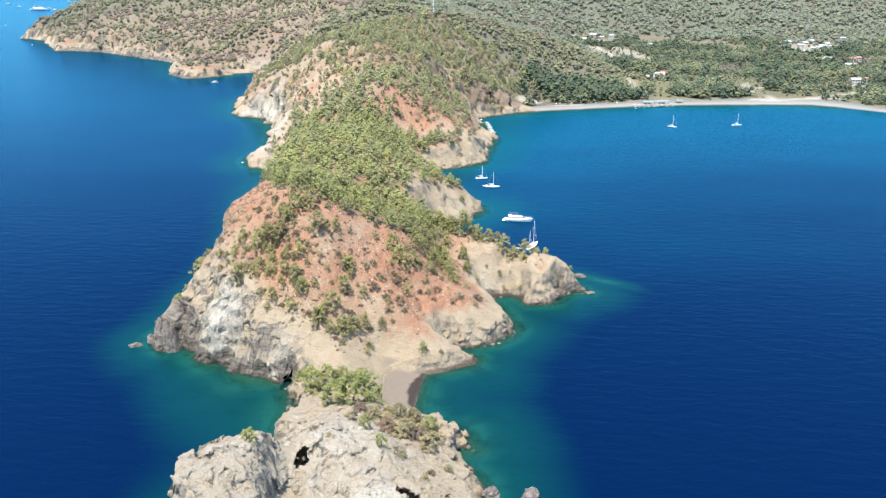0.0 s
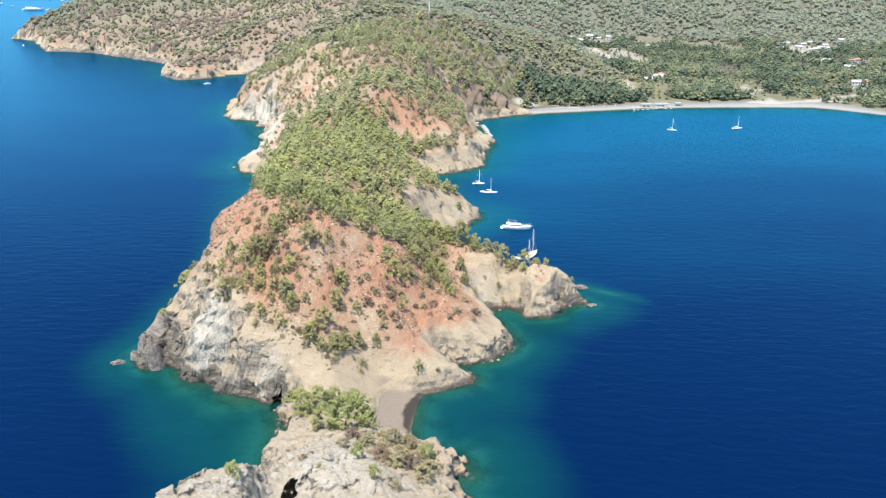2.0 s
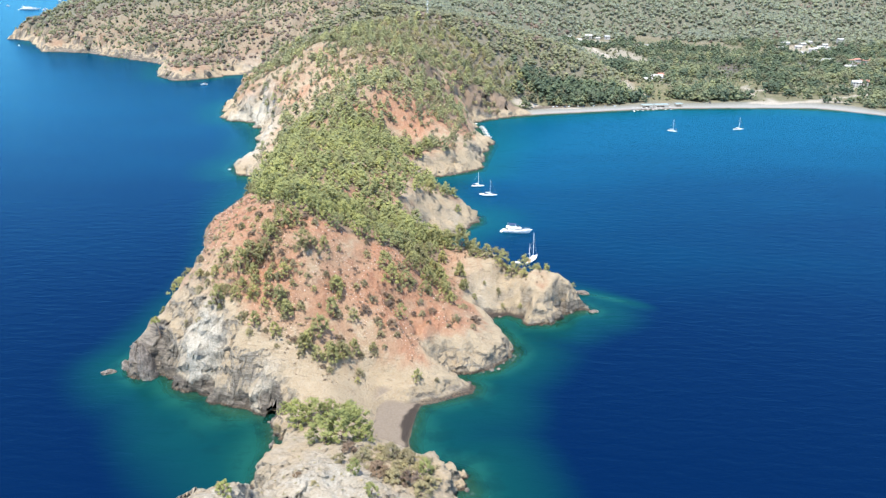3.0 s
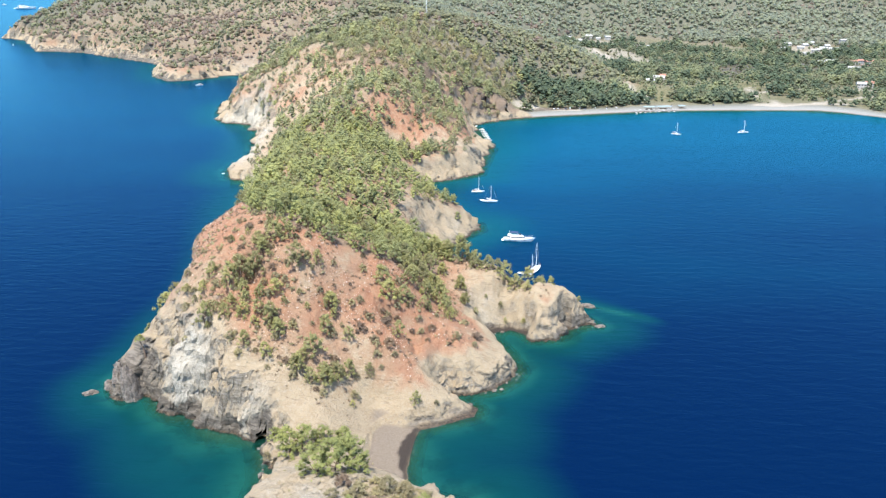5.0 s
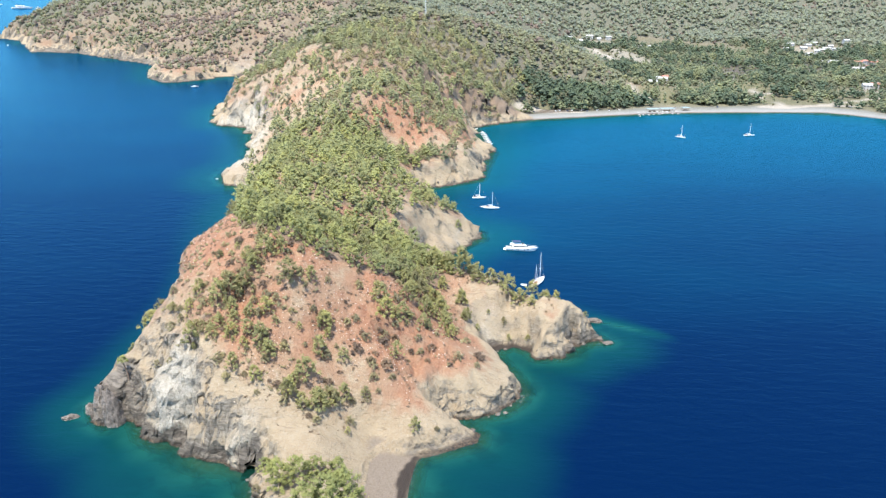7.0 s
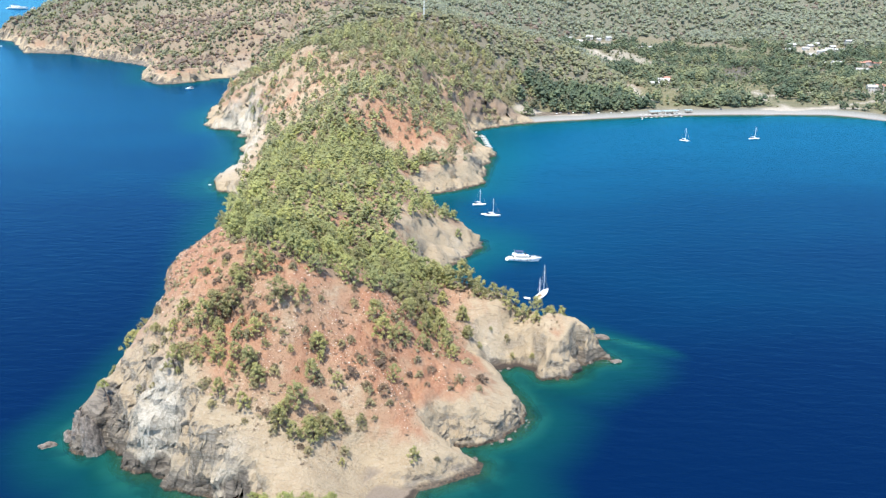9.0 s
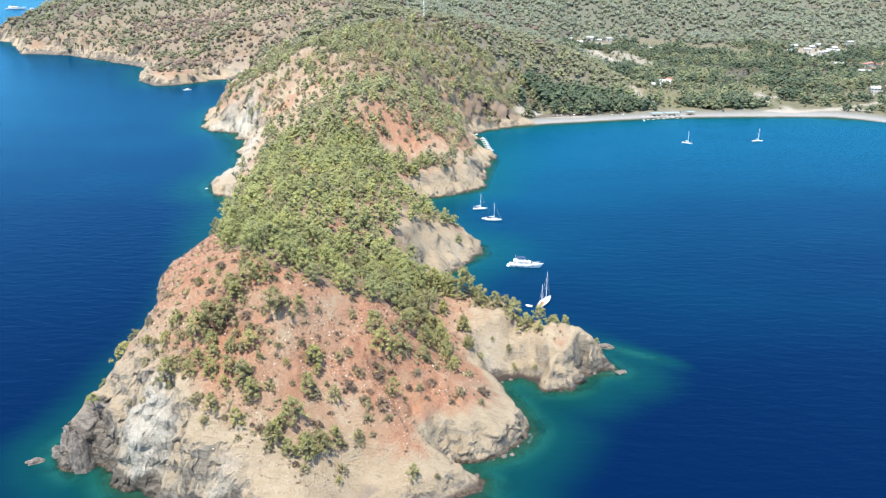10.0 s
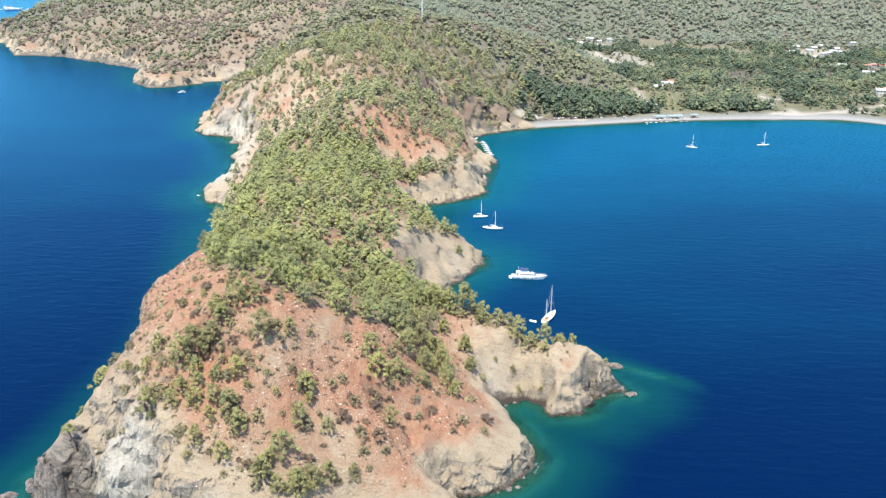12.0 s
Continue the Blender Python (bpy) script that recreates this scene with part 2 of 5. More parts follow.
# ---- node helpers ----
class Nodes:
    def __init__(self, name):
        self.mat = bpy.data.materials.new(name)
        self.mat.use_nodes = True
        self.t = self.mat.node_tree
        self.bsdf = self.t.nodes["Principled BSDF"]
        self.out = self.t.nodes["Material Output"]

    def node(self, kind, **sets):
        n = self.t.nodes.new("ShaderNode" + kind)
        for k, v in sets.items():
            if k == "op":
                n.operation = v
            elif k == "mode":
                n.blend_type = v
        return n

    def link(self, a, b):
        self.t.links.new(a, b)

    def put(self, socket, v):
        if isinstance(v, bpy.types.NodeSocket):
            self.link(v, socket)
        elif isinstance(v, tuple) and len(v) == 3 and socket.type == "RGBA":
            socket.default_value = (*v, 1)
        else:
            socket.default_value = v

    def attr(self, name):
        n = self.node("Attribute")
        n.attribute_name = name
        return n.outputs["Fac"]

    def position(self):
        return self.node("NewGeometry").outputs["Position"]

    def island(self):
        return self.node("NewGeometry").outputs["Random Per Island"]

    def rand(self):
        return self.node("ObjectInfo").outputs["Random"]

    def noise(self, scale, detail=4.0, rough=0.55, stretch=None, distortion=0.0):
        n = self.node("TexNoise")
        n.inputs["Scale"].default_value, n.inputs["Detail"].default_value, n.inputs["Roughness"].default_value = scale, detail, rough
        n.inputs["Distortion"].default_value = distortion
        p = self.position()
        if stretch:
            m = self.node("Mapping")
            m.inputs["Scale"].default_value = stretch[:3]
            if len(stretch) > 3:
                m.inputs["Rotation"].default_value = stretch[3:]
            self.link(p, m.inputs["Vector"])
            p = m.outputs[0]
        self.link(p, n.inputs["Vector"])
        return n.outputs["Fac"]

    def math(self, op, a, b=0.0, clamp=False):
        n = self.node("Math", op=op)
        n.use_clamp = clamp
        self.put(n.inputs[0], a)
        self.put(n.inputs[1], b)
        return n.outputs[0]

    def ramp(self, v, a, b, lo=0.0, hi=1.0):
        n = self.node("MapRange")
        n.interpolation_type = "SMOOTHSTEP"
        for s, x in zip(n.inputs[:5], (v, a, b, lo, hi)):
            self.put(s, x)
        return n.outputs[0]

    def mix(self, f, a, b, mode="MIX"):
        n = self.node("Mix")
        n.data_type, n.blend_type = "RGBA", mode
        self.put(n.inputs[0], f)
        self.put(n.inputs[6], a)
        self.put(n.inputs[7], b)
        return n.outputs[2]

    def up(self):
        n = self.node("SeparateXYZ")
        self.link(self.node("NewGeometry").outputs["Normal"], n.inputs[0])
        return n.outputs[2]

    def height(self):
        n = self.node("SeparateXYZ")
        self.link(self.position(), n.inputs[0])
        return n.outputs[2]

    def bump(self, v, strength=0.5, distance=0.3, after=None):
        n = self.node("Bump")
        n.inputs["Strength"].default_value, n.inputs["Distance"].default_value = strength, distance
        self.link(v, n.inputs["Height"])
        if after:
            self.link(after, n.inputs["Normal"])
        return n.outputs[0]

    def done(self, color, rough=0.8, normal=None, **more):
        self.put(self.bsdf.inputs["Base Color"], color)
        self.put(self.bsdf.inputs["Roughness"], rough)
        if normal:
            self.link(normal, self.bsdf.inputs["Normal"])
        for k, v in more.items():
            self.put(self.bsdf.inputs[k.replace("_", " ")], v)
        return self.mat


# ---- materials ----
def land_material():
    m = Nodes("rock_and_soil")
    big, mid, fine = m.noise(0.045, 5), m.noise(0.22, 6, 0.6), m.noise(1.3, 6, 0.65)
    grain = m.noise(4.5, 4, 0.7)
    strata = m.noise(0.5, 6, 0.6, (0.28, 0.28, 2.2, 0.95, 0.55, 0.3), 0.7)
    red = m.mix(m.ramp(fine, 0.3, 0.7), (0.50, 0.235, 0.14), (0.60, 0.345, 0.225))
    red = m.mix(m.ramp(mid, 0.42, 0.72), red, (0.58, 0.39, 0.265))
    red = m.mix(m.math("MULTIPLY", m.ramp(m.noise(0.32, 4, 0.55, (1.5, 0.4, 0.4), 0.3), 0.5, 0.68), 0.55), red, (0.39, 0.185, 0.12))
    red = m.mix(m.math("MULTIPLY", m.ramp(big, 0.52, 0.7), 0.6), red, (0.47, 0.34, 0.235))
    tan = m.mix(m.ramp(mid, 0.3, 0.7), (0.63, 0.52, 0.37), (0.54, 0.43, 0.295))
    tan = m.mix(m.ramp(fine, 0.45, 0.75), tan, (0.63, 0.55, 0.435))
    grey = m.mix(m.ramp(strata, 0.35, 0.62), (0.31, 0.27, 0.225), (0.53, 0.48, 0.41))
    grey = m.mix(m.ramp(fine, 0.52, 0.8), grey, (0.50, 0.455, 0.39))
    white = m.mix(m.ramp(fine, 0.3, 0.7), (0.62, 0.58, 0.495), (0.82, 0.785, 0.705))
    soil = m.ramp(m.math("ADD", m.attr("soil"), m.math("MULTIPLY", m.math("SUBTRACT", mid, 0.5), 1.4)), 0.18, 0.95)
    c = m.mix(soil, tan, red)
    steep = m.ramp(m.math("ADD", m.up(), m.math("MULTIPLY", m.math("SUBTRACT", mid, 0.5), 0.7)), 0.52, 0.30)
    steep = m.math("MULTIPLY", steep, m.math("SUBTRACT", 1.0, m.math("MULTIPLY", m.attr("soil"), 0.85)), True)
    steep = m.math("MULTIPLY", steep, m.math("SUBTRACT", 1.0, m.attr("earthy")), True)
    c = m.mix(steep, c, grey)
    hatch = m.noise(0.55, 6, 0.68, (0.3, 1.5, 0.9, 0.5, 0.35, 0.75), 0.9)
    rocky = m.math("MULTIPLY", m.math("SUBTRACT", 1.0, m.math("MULTIPLY", soil, 0.7)), m.math("SUBTRACT", 1.0, m.attr("beach")))
    rocky = m.math("MULTIPLY", rocky, m.math("ADD", 0.35, m.math("MULTIPLY", m.math("MAXIMUM", steep, m.attr("chalk")), 0.65)), True)
    c = m.mix(m.math("MULTIPLY", m.math("MULTIPLY", m.ramp(hatch, 0.53, 0.66), rocky), 0.72), c, (0.18, 0.145, 0.115))
    c = m.mix(m.math("MULTIPLY", m.math("MULTIPLY", m.ramp(hatch, 0.44, 0.34), rocky), 0.4), c, (0.63, 0.57, 0.49))
    c = m.mix(m.ramp(m.math("ADD", m.attr("chalk"), m.math("MULTIPLY", m.math("SUBTRACT", mid, 0.5), 0.9)), 0.28, 0.95), c, white)
    dark = m.mix(m.ramp(strata, 0.4, 0.65), (0.17, 0.15, 0.13), (0.38, 0.34, 0.295))
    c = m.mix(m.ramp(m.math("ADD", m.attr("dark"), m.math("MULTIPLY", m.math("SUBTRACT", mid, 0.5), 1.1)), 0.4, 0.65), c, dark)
    c = m.mix(m.math("MULTIPLY", m.ramp(grain, 0.52, 0.75), 0.45), c, (0.20, 0.14, 0.09))
    sand = m.mix(m.ramp(fine, 0.3, 0.7), (0.345, 0.285, 0.23), (0.41, 0.345, 0.285))
    sand = m.mix(m.attr("grit"), sand, m.mix(m.ramp(fine, 0.3, 0.7), (0.41, 0.415, 0.41), (0.50, 0.505, 0.50)))
    sand = m.mix(m.attr("wetsand"), sand, (0.075, 0.06, 0.052))
    c = m.mix(m.attr("beach"), c, sand)
    c = m.mix(m.attr("field"), c, m.mix(m.ramp(mid, 0.35, 0.6), (0.17, 0.175, 0.085), (0.30, 0.28, 0.17)))
    c = m.mix(m.attr("pale"), c, m.mix(m.ramp(fine, 0.35, 0.65), (0.52, 0.475, 0.41), (0.66, 0.615, 0.55)))
    crack = m.node("TexVoronoi")
    crack.feature = "DISTANCE_TO_EDGE"
    crack.inputs["Scale"].default_value = 0.42
    wob = m.node("Mix")
    wob.data_type, wob.blend_type = "RGBA", "ADD"
    wob.inputs[0].default_value = 1.0
    m.link(m.position(), wob.inputs[6])
    big_wob = m.node("TexNoise")
    big_wob.inputs["Scale"].default_value = 0.5
    m.link(m.position(), big_wob.inputs["Vector"])
    scaled = m.mix(1.0, big_wob.outputs["Color"], (3.5, 3.5, 3.5), "MULTIPLY")
    m.link(scaled, wob.inputs[7])
    m.link(wob.outputs[2], crack.inputs["Vector"])
    bare = m.math("MULTIPLY", steep, m.math("SUBTRACT", 1.0, m.math("MULTIPLY", m.attr("chalk"), 0.55), True), True)
    line = m.math("MULTIPLY", m.ramp(crack.outputs["Distance"], 0.09, 0.0), m.math("MULTIPLY", bare, m.ramp(mid, 0.42, 0.6)))
    c = m.mix(m.math("MULTIPLY", line, 0.55), c, (0.10, 0.08, 0.065))
    streak = m.noise(0.38, 5, 0.6, (1.7, 1.7, 0.22), 0.5)
    c = m.mix(m.math("MULTIPLY", m.math("MULTIPLY", m.ramp(streak, 0.55, 0.72), steep), 0.5), c, (0.23, 0.195, 0.16))
    c = m.mix(m.math("MULTIPLY", m.math("MULTIPLY", m.ramp(streak, 0.42, 0.30), steep), 0.45), c, (0.66, 0.61, 0.53))
    fissure = m.node("TexVoronoi")
    fissure.feature = "DISTANCE_TO_EDGE"
    fissure.inputs["Scale"].default_value = 0.95
    m.link(wob.outputs[2], fissure.inputs["Vector"])
    split = m.math("MULTIPLY", m.ramp(fissure.outputs["Distance"], 0.10, 0.0), m.math("MULTIPLY", m.math("MAXIMUM", steep, m.ramp(m.attr("chalk"), 0.36, 0.55)), m.ramp(m.noise(0.17, 3), 0.45, 0.62)), True)
    c = m.mix(m.math("MULTIPLY", split, 0.32), c, (0.13, 0.11, 0.09))
    wet = m.ramp(m.math("ADD", m.height(), m.math("MULTIPLY", mid, 1.4)), 1.9, 1.0)
    wet = m.math("MULTIPLY", wet, m.math("SUBTRACT", 1.0, m.attr("beach")))
    c = m.mix(wet, c, m.mix(m.ramp(fine, 0.4, 0.7), (0.06, 0.05, 0.042), (0.26, 0.18, 0.12)))
    c = m.mix(m.ramp(m.height(), 0.1, -0.6), c, (0.14, 0.17, 0.11))
    c = m.mix(m.attr("under"), c, m.mix(m.ramp(fine, 0.35, 0.65), (0.30, 0.222, 0.17), (0.41, 0.31, 0.235)))
    # low scrub ground, toned to match the far trees' painted haze
    c = m.mix(m.math("MULTIPLY", m.attr("maquis"), m.ramp(mid, 0.15, 0.45)), c, m.mix(m.ramp(fine, 0.35, 0.65), (0.165, 0.18, 0.14), (0.235, 0.247, 0.195)))
    n = m.bump(m.math("MULTIPLY", strata, m.math("ADD", steep, m.math("MULTIPLY", m.attr("chalk"), 0.5))), 0.6, 1.0)
    n = m.bump(m.math("MULTIPLY", hatch, rocky), 0.55, 1.3, n)
    n = m.bump(fine, 0.95, 0.8, n)
    n = m.bump(m.math("SUBTRACT", 1.0, line), 0.5, 0.5, n)
    n = m.bump(m.math("SUBTRACT", 1.0, split), 0.3, 0.3, n)
    c = m.mix(1.0, c, (0.535, 0.52, 0.495), "MULTIPLY")
    n = m.bump(grain, 0.8, 0.28, n)
    return m.done(c, m.ramp(wet, 0, 1, 0.92, 0.45), n, Specular_IOR_Level=0.25)


def sea_material():
    m = Nodes("sea_water")
    depth = m.math("ADD", m.attr("depth"), m.math("MULTIPLY", m.math("SUBTRACT", m.noise(0.035, 4), 0.5), 5.0))
    weed = m.ramp(m.noise(0.09, 4, 0.6), 0.48, 0.62)
    c = m.mix(m.ramp(depth, 0.5, 9.0), (0.008, 0.066, 0.052), (0.0016, 0.034, 0.036))
    c = m.mix(m.math("MULTIPLY", m.math("MULTIPLY", weed, 0.5), m.ramp(depth, 14.0, 3.0)), c, (0.0014, 0.019, 0.022))
    # lightens shoal water, and farther water as sky reflection painted in
    patch = m.math("ADD", m.attr("sky_and_shoal"), m.math("MULTIPLY", m.math("SUBTRACT", m.noise(0.006, 4, 0.5, (1.0, 2.2, 1.0)), 0.5), 0.35))
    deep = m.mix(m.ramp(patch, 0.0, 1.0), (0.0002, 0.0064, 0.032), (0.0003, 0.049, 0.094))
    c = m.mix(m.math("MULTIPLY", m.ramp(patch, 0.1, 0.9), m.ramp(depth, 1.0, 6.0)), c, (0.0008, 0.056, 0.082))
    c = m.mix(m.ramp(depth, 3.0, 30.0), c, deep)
    waves = m.noise(0.16, 5, 0.55, (0.55, 1.5, 1.0, 0.0, 0.0, 0.25), 0.4)
    ripple = m.noise(0.9, 3, 0.6, (0.7, 1.5, 1.0, 0.0, 0.0, -0.2))
    n = m.bump(waves, 0.27, 1.1)
    n = m.bump(ripple, 0.18, 0.3, n)
    body = m.node("BsdfDiffuse")
    m.put(body.inputs["Color"], c)
    m.put(body.inputs["Normal"], n)
    gloss = m.node("BsdfGlossy")
    gloss.inputs["Color"].default_value = (0.18, 0.59, 0.93, 1)
    gloss.inputs["Roughness"].default_value = 0.16
    m.put(gloss.inputs["Normal"], n)
    rim = m.node("Fresnel")
    rim.inputs["IOR"].default_value = 1.33
    m.put(rim.inputs["Normal"], n)
    water = m.node("MixShader")
    m.put(water.inputs[0], m.math("MULTIPLY", rim.outputs[0], 0.5))
    m.link(body.outputs[0], water.inputs[1])
    m.link(gloss.outputs[0], water.inputs[2])
    clear = m.node("BsdfTransparent")
    clear.inputs[0].default_value = (0.55, 0.86, 0.80, 1)
    mixer = m.node("MixShader")
    m.put(mixer.inputs[0], m.ramp(m.attr("depth"), 0.15, 5.0, 0.30, 1.0))
    m.link(clear.outputs[0], mixer.inputs[1])
    m.link(water.outputs[0], mixer.inputs[2])
    froth = m.node("BsdfDiffuse")
    froth.inputs["Color"].default_value = (0.62, 0.66, 0.66, 1)
    foamy = m.node("MixShader")
    surf = m.math("MULTIPLY", m.ramp(m.attr("depth"), 1.5, 0.3), m.ramp(m.noise(0.5, 5, 0.7, None, 1.2), 0.53, 0.66))
    m.put(foamy.inputs[0], m.math("MULTIPLY", surf, m.math("MULTIPLY", m.ramp(m.noise(0.07, 2), 0.42, 0.6), 0.14)))
    m.link(mixer.outputs[0], foamy.inputs[1])
    m.link(froth.outputs[0], foamy.inputs[2])
    m.link(foamy.outputs[0], m.out.inputs[0])
    m.t.nodes.remove(m.bsdf)
    return m.mat


def leaf_material(name, lights, darks, dry=0.0, crowns=0.16, thinness=0.32):
    """Foliage whose tone changes from plant to plant, and less from spray to spray."""
    m = Nodes(name)
    tone = m.math("FRACT", m.math("ADD", m.attr("tone"), m.rand()))
    patch = m.math("ADD", m.math("MULTIPLY", tone, 0.55), m.math("MULTIPLY", m.ramp(m.noise(crowns, 2, 0.5), 0.36, 0.64), 0.45))
    c = m.mix(patch, darks, lights)
    c = m.mix(m.math("MULTIPLY", m.island(), 0.30), c, tuple(v * s for v, s in zip(darks, (0.7, 0.75, 0.7))))
    c = m.mix(m.math("MULTIPLY", m.ramp(m.noise(0.05, 3), 0.45, 0.65), 0.40), c, tuple(v * s for v, s in zip(darks, (0.85, 0.88, 1.0))))
    c = m.mix(m.math("MULTIPLY", m.ramp(tone, 0.6, 0.95), 0.40), c, tuple(v * s for v, s in zip(lights, (1.03, 1.0, 0.85))))
    c = m.mix(m.math("MULTIPLY", m.ramp(tone, 0.22, 0.05), 0.40 + dry), c, (0.20, 0.165, 0.10))
    m.done(c, 0.85, Specular_IOR_Level=0.08)
    thin = m.node("BsdfTranslucent")
    m.link(c, thin.inputs[0])
    mixer = m.node("MixShader")
    mixer.inputs[0].default_value = thinness
    m.link(m.bsdf.outputs[0], mixer.inputs[1])
    m.link(thin.outputs[0], mixer.inputs[2])
    m.link(mixer.outputs[0], m.out.inputs[0])
    return m.mat


def plain_material(name, color, rough=0.6, vary=0.12, scale=1.2, metal=0.0, bump=0.0):
    m = Nodes(name)
    f = m.noise(scale, 4)
    c = m.mix(m.ramp(f, 0.3, 0.7), tuple(v * (1 - vary) for v in color), tuple(min(v * (1 + vary), 1) for v in color))
    n = m.bump(f, bump, 0.05) if bump else None
    return m.done(c, rough, n, Metallic=metal)


LAND = land_material()
SEA = sea_material()
PINE = leaf_material("pine_needles", (0.41, 0.385, 0.16), (0.26, 0.25, 0.12))
PINE_ISLET = leaf_material("islet_pine_needles", (0.35, 0.36, 0.135), (0.215, 0.23, 0.095))
PINE_BRIGHT = leaf_material("young_pine_needles", (0.40, 0.405, 0.165), (0.25, 0.26, 0.13))
HILL_PINE = leaf_material("hill_pine_needles", (0.43, 0.43, 0.21), (0.23, 0.24, 0.145))
# thinness above 0.4 softens shading in far foliage, standing in for haze
PINE_FAR = leaf_material("pine_canopy", (0.335, 0.34, 0.20), (0.205, 0.21, 0.15), crowns=0.07, thinness=0.45)
SCRUB = leaf_material("dry_scrub", (0.39, 0.34, 0.19), (0.25, 0.22, 0.135), 0.2)
GREY_SCRUB = leaf_material("heather_scrub", (0.27, 0.195, 0.14), (0.14, 0.105, 0.08), 0.3)
# far needles paled and blued, with aerial haze put into the colour
HAZED_PINE = leaf_material("hazed_pine_needles", (0.36, 0.385, 0.28), (0.27, 0.295, 0.23), crowns=0.03, thinness=0.55)
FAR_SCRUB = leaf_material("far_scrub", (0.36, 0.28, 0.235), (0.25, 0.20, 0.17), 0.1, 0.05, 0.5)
BROADLEAF = leaf_material("broad_leaves", (0.16, 0.20, 0.125), (0.085, 0.115, 0.08), crowns=0.06)
OLIVE = leaf_material("olive_leaves", (0.27, 0.29, 0.165), (0.165, 0.19, 0.12), crowns=0.06)
BARK = plain_material("bark", (0.13, 0.09, 0.065), 0.9, 0.3, 3.0)


# ---- where plants and bare ground lie ----
def wooded(x, y):
    """How thickly the trees stand, 0 to 1."""
    d = shore_distance(x, y)
    edge = np.interp(x, (-125, -102, -86, -75, -66, -43, -32, -21, -12, 0), (385, 372, 328, 320, 316, 319, 328, 352, 364, 380))
    n = fbm(x / 30, y / 30, octaves=3, seed=61)
    hill = step01(-2, 4, y - edge) * step01(6, 14, d + 3 * n) * (1 - blob(x, y, -20, 462, 15, 20) * 1.6).clip(0, 1) * step01(640, 600, y)
    hill = hill * (0.9 + 0.6 * fbm(x / 11, y / 11, octaves=2, seed=62)).clip(0.45, 1)
    hill = hill * step01(-9, -2, x + 106 + 0.155 * (y - 380) * (y > 380) + 3 * n) * (1 - 1.4 * blob(x, y, -30, 438, 11, 15)).clip(0, 1)
    hill = hill * (1 - 0.9 * blob(x, y, -155, 592, 16, 22)) * (1 - 0.9 * blob(x, y, -105, 470, 9, 14)) * (1 - 0.7 * blob(x, y, -92, 505, 10, 10))
    shore = 10 - 7 * step01(780, 830, y) * step01(-60, -20, x)
    r = step01(600, 640, y) * step01(980, 960, y) * step01(shore, shore * 2.5, d + 6 * n)
    west = step01(-88, -135, x + 0.10 * (y - 700) + 10 * n) * step01(640, 690, y)
    south = blob(x, y, -40, 640, 48, 46)
    ridge = r * (0.98 - 0.62 * west) * (1 - 0.85 * south).clip(0, 1) * (0.95 + 0.5 * n).clip(0.5, 1)
    far = step01(960, 980, y) * step01(3, 24, d)
    coast = far * step01(-150, -260, x + 60 * n) * step01(1700, 1500, y)
    slope = far * (1 - coast * (0.18 - 0.4 * n).clip(0.0, 0.55)) * (0.85 + 0.4 * fbm(x / 80, y / 80, octaves=3, seed=66)).clip(0.3, 1)
    return np.maximum(np.maximum(hill, ridge), slope)


def line_of(x, y, path, width):
    """1 along a path of points, 0 outside its width."""
    best = np.full(np.shape(x), 1e9)
    for (ax, ay), (bx, by) in zip(path, path[1:]):
        ex, ey = bx - ax, by - ay
        t = np.clip(((x - ax) * ex + (y - ay) * ey) / (ex * ex + ey * ey), 0, 1)
        best = np.minimum(best, np.hypot(x - ax - t * ex, y - ay - t * ey))
    return step01(width, width * 0.6, best)


TRACKS = ([(344, 1100), (330, 1034), (333, 998), (337, 955)], [(188, 1085), (184, 1028), (186, 968)], [(330, 1034), (357, 1064), (420, 1090)],
          [(215, 1575), (212, 1510), (217, 1440), (248, 1335)], [(548, 1300), (590, 1345), (640, 1430)], [(345, 958), (400, 985), (470, 1030)])


def bare_ground(x, y):
    """Car park, dry fields, tracks and yards on the plain, 0 to 1."""
    spots = blob(x, y, 78, 913, 42, 11) + blob(x, y, 186, 985, 10, 18) + blob(x, y, 198, 1450, 20, 170) + blob(x, y, 258, 1450, 30, 170) + 0.8 * blob(x, y, 235, 1710, 60, 14) \
        + blob(x, y, 236, 1128, 22, 8) + blob(x, y, 325, 960, 22, 9) + blob(x, y, 620, 1600, 62, 34) + blob(x, y, 585, 1425, 30, 12) + blob(x, y, 585, 1335, 26, 14) \
        + 0.8 * blob(x, y, 395, 972, 50, 6) + 0.7 * blob(x, y, 480, 1080, 24, 10) + 0.8 * blob(x, y, 330, 1638, 45, 10) + 0.7 * blob(x, y, 365, 1230, 26, 22)
    tracks = np.max([line_of(x, y, p, 7.0 if p[0][1] > 1200 else 4.5) for p in TRACKS], axis=0)
    return np.clip(step01(0.35, 0.6, spots + 0.18 * vnoise(x / 9, y / 9, seed=70)) * (1 - 0.35 * step01(1200, 1300, y)) + 0.9 * tracks, 0, 1)


def grassland(x, y):
    """Mown lawn and rough grazing between the trees, 0 to 1."""
    return step01(0.4, 0.6, blob(x, y, 212, 1045, 28, 92) + blob(x, y, 470, 1068, 60, 18) + blob(x, y, 345, 1130, 40, 60) + 0.8 * blob(x, y, 400, 1330, 60, 60) + 0.15 * vnoise(x / 14, y / 14, seed=72))


# ---- land ----
# mouths of the islet's caves: x, y and half widths
CAVES = ((-45.2, 187.4, 1.8, 2.9), (-16.6, 180.4, 2.6, 1.1), (-66.3, 256.8, 2.4, 1.8))


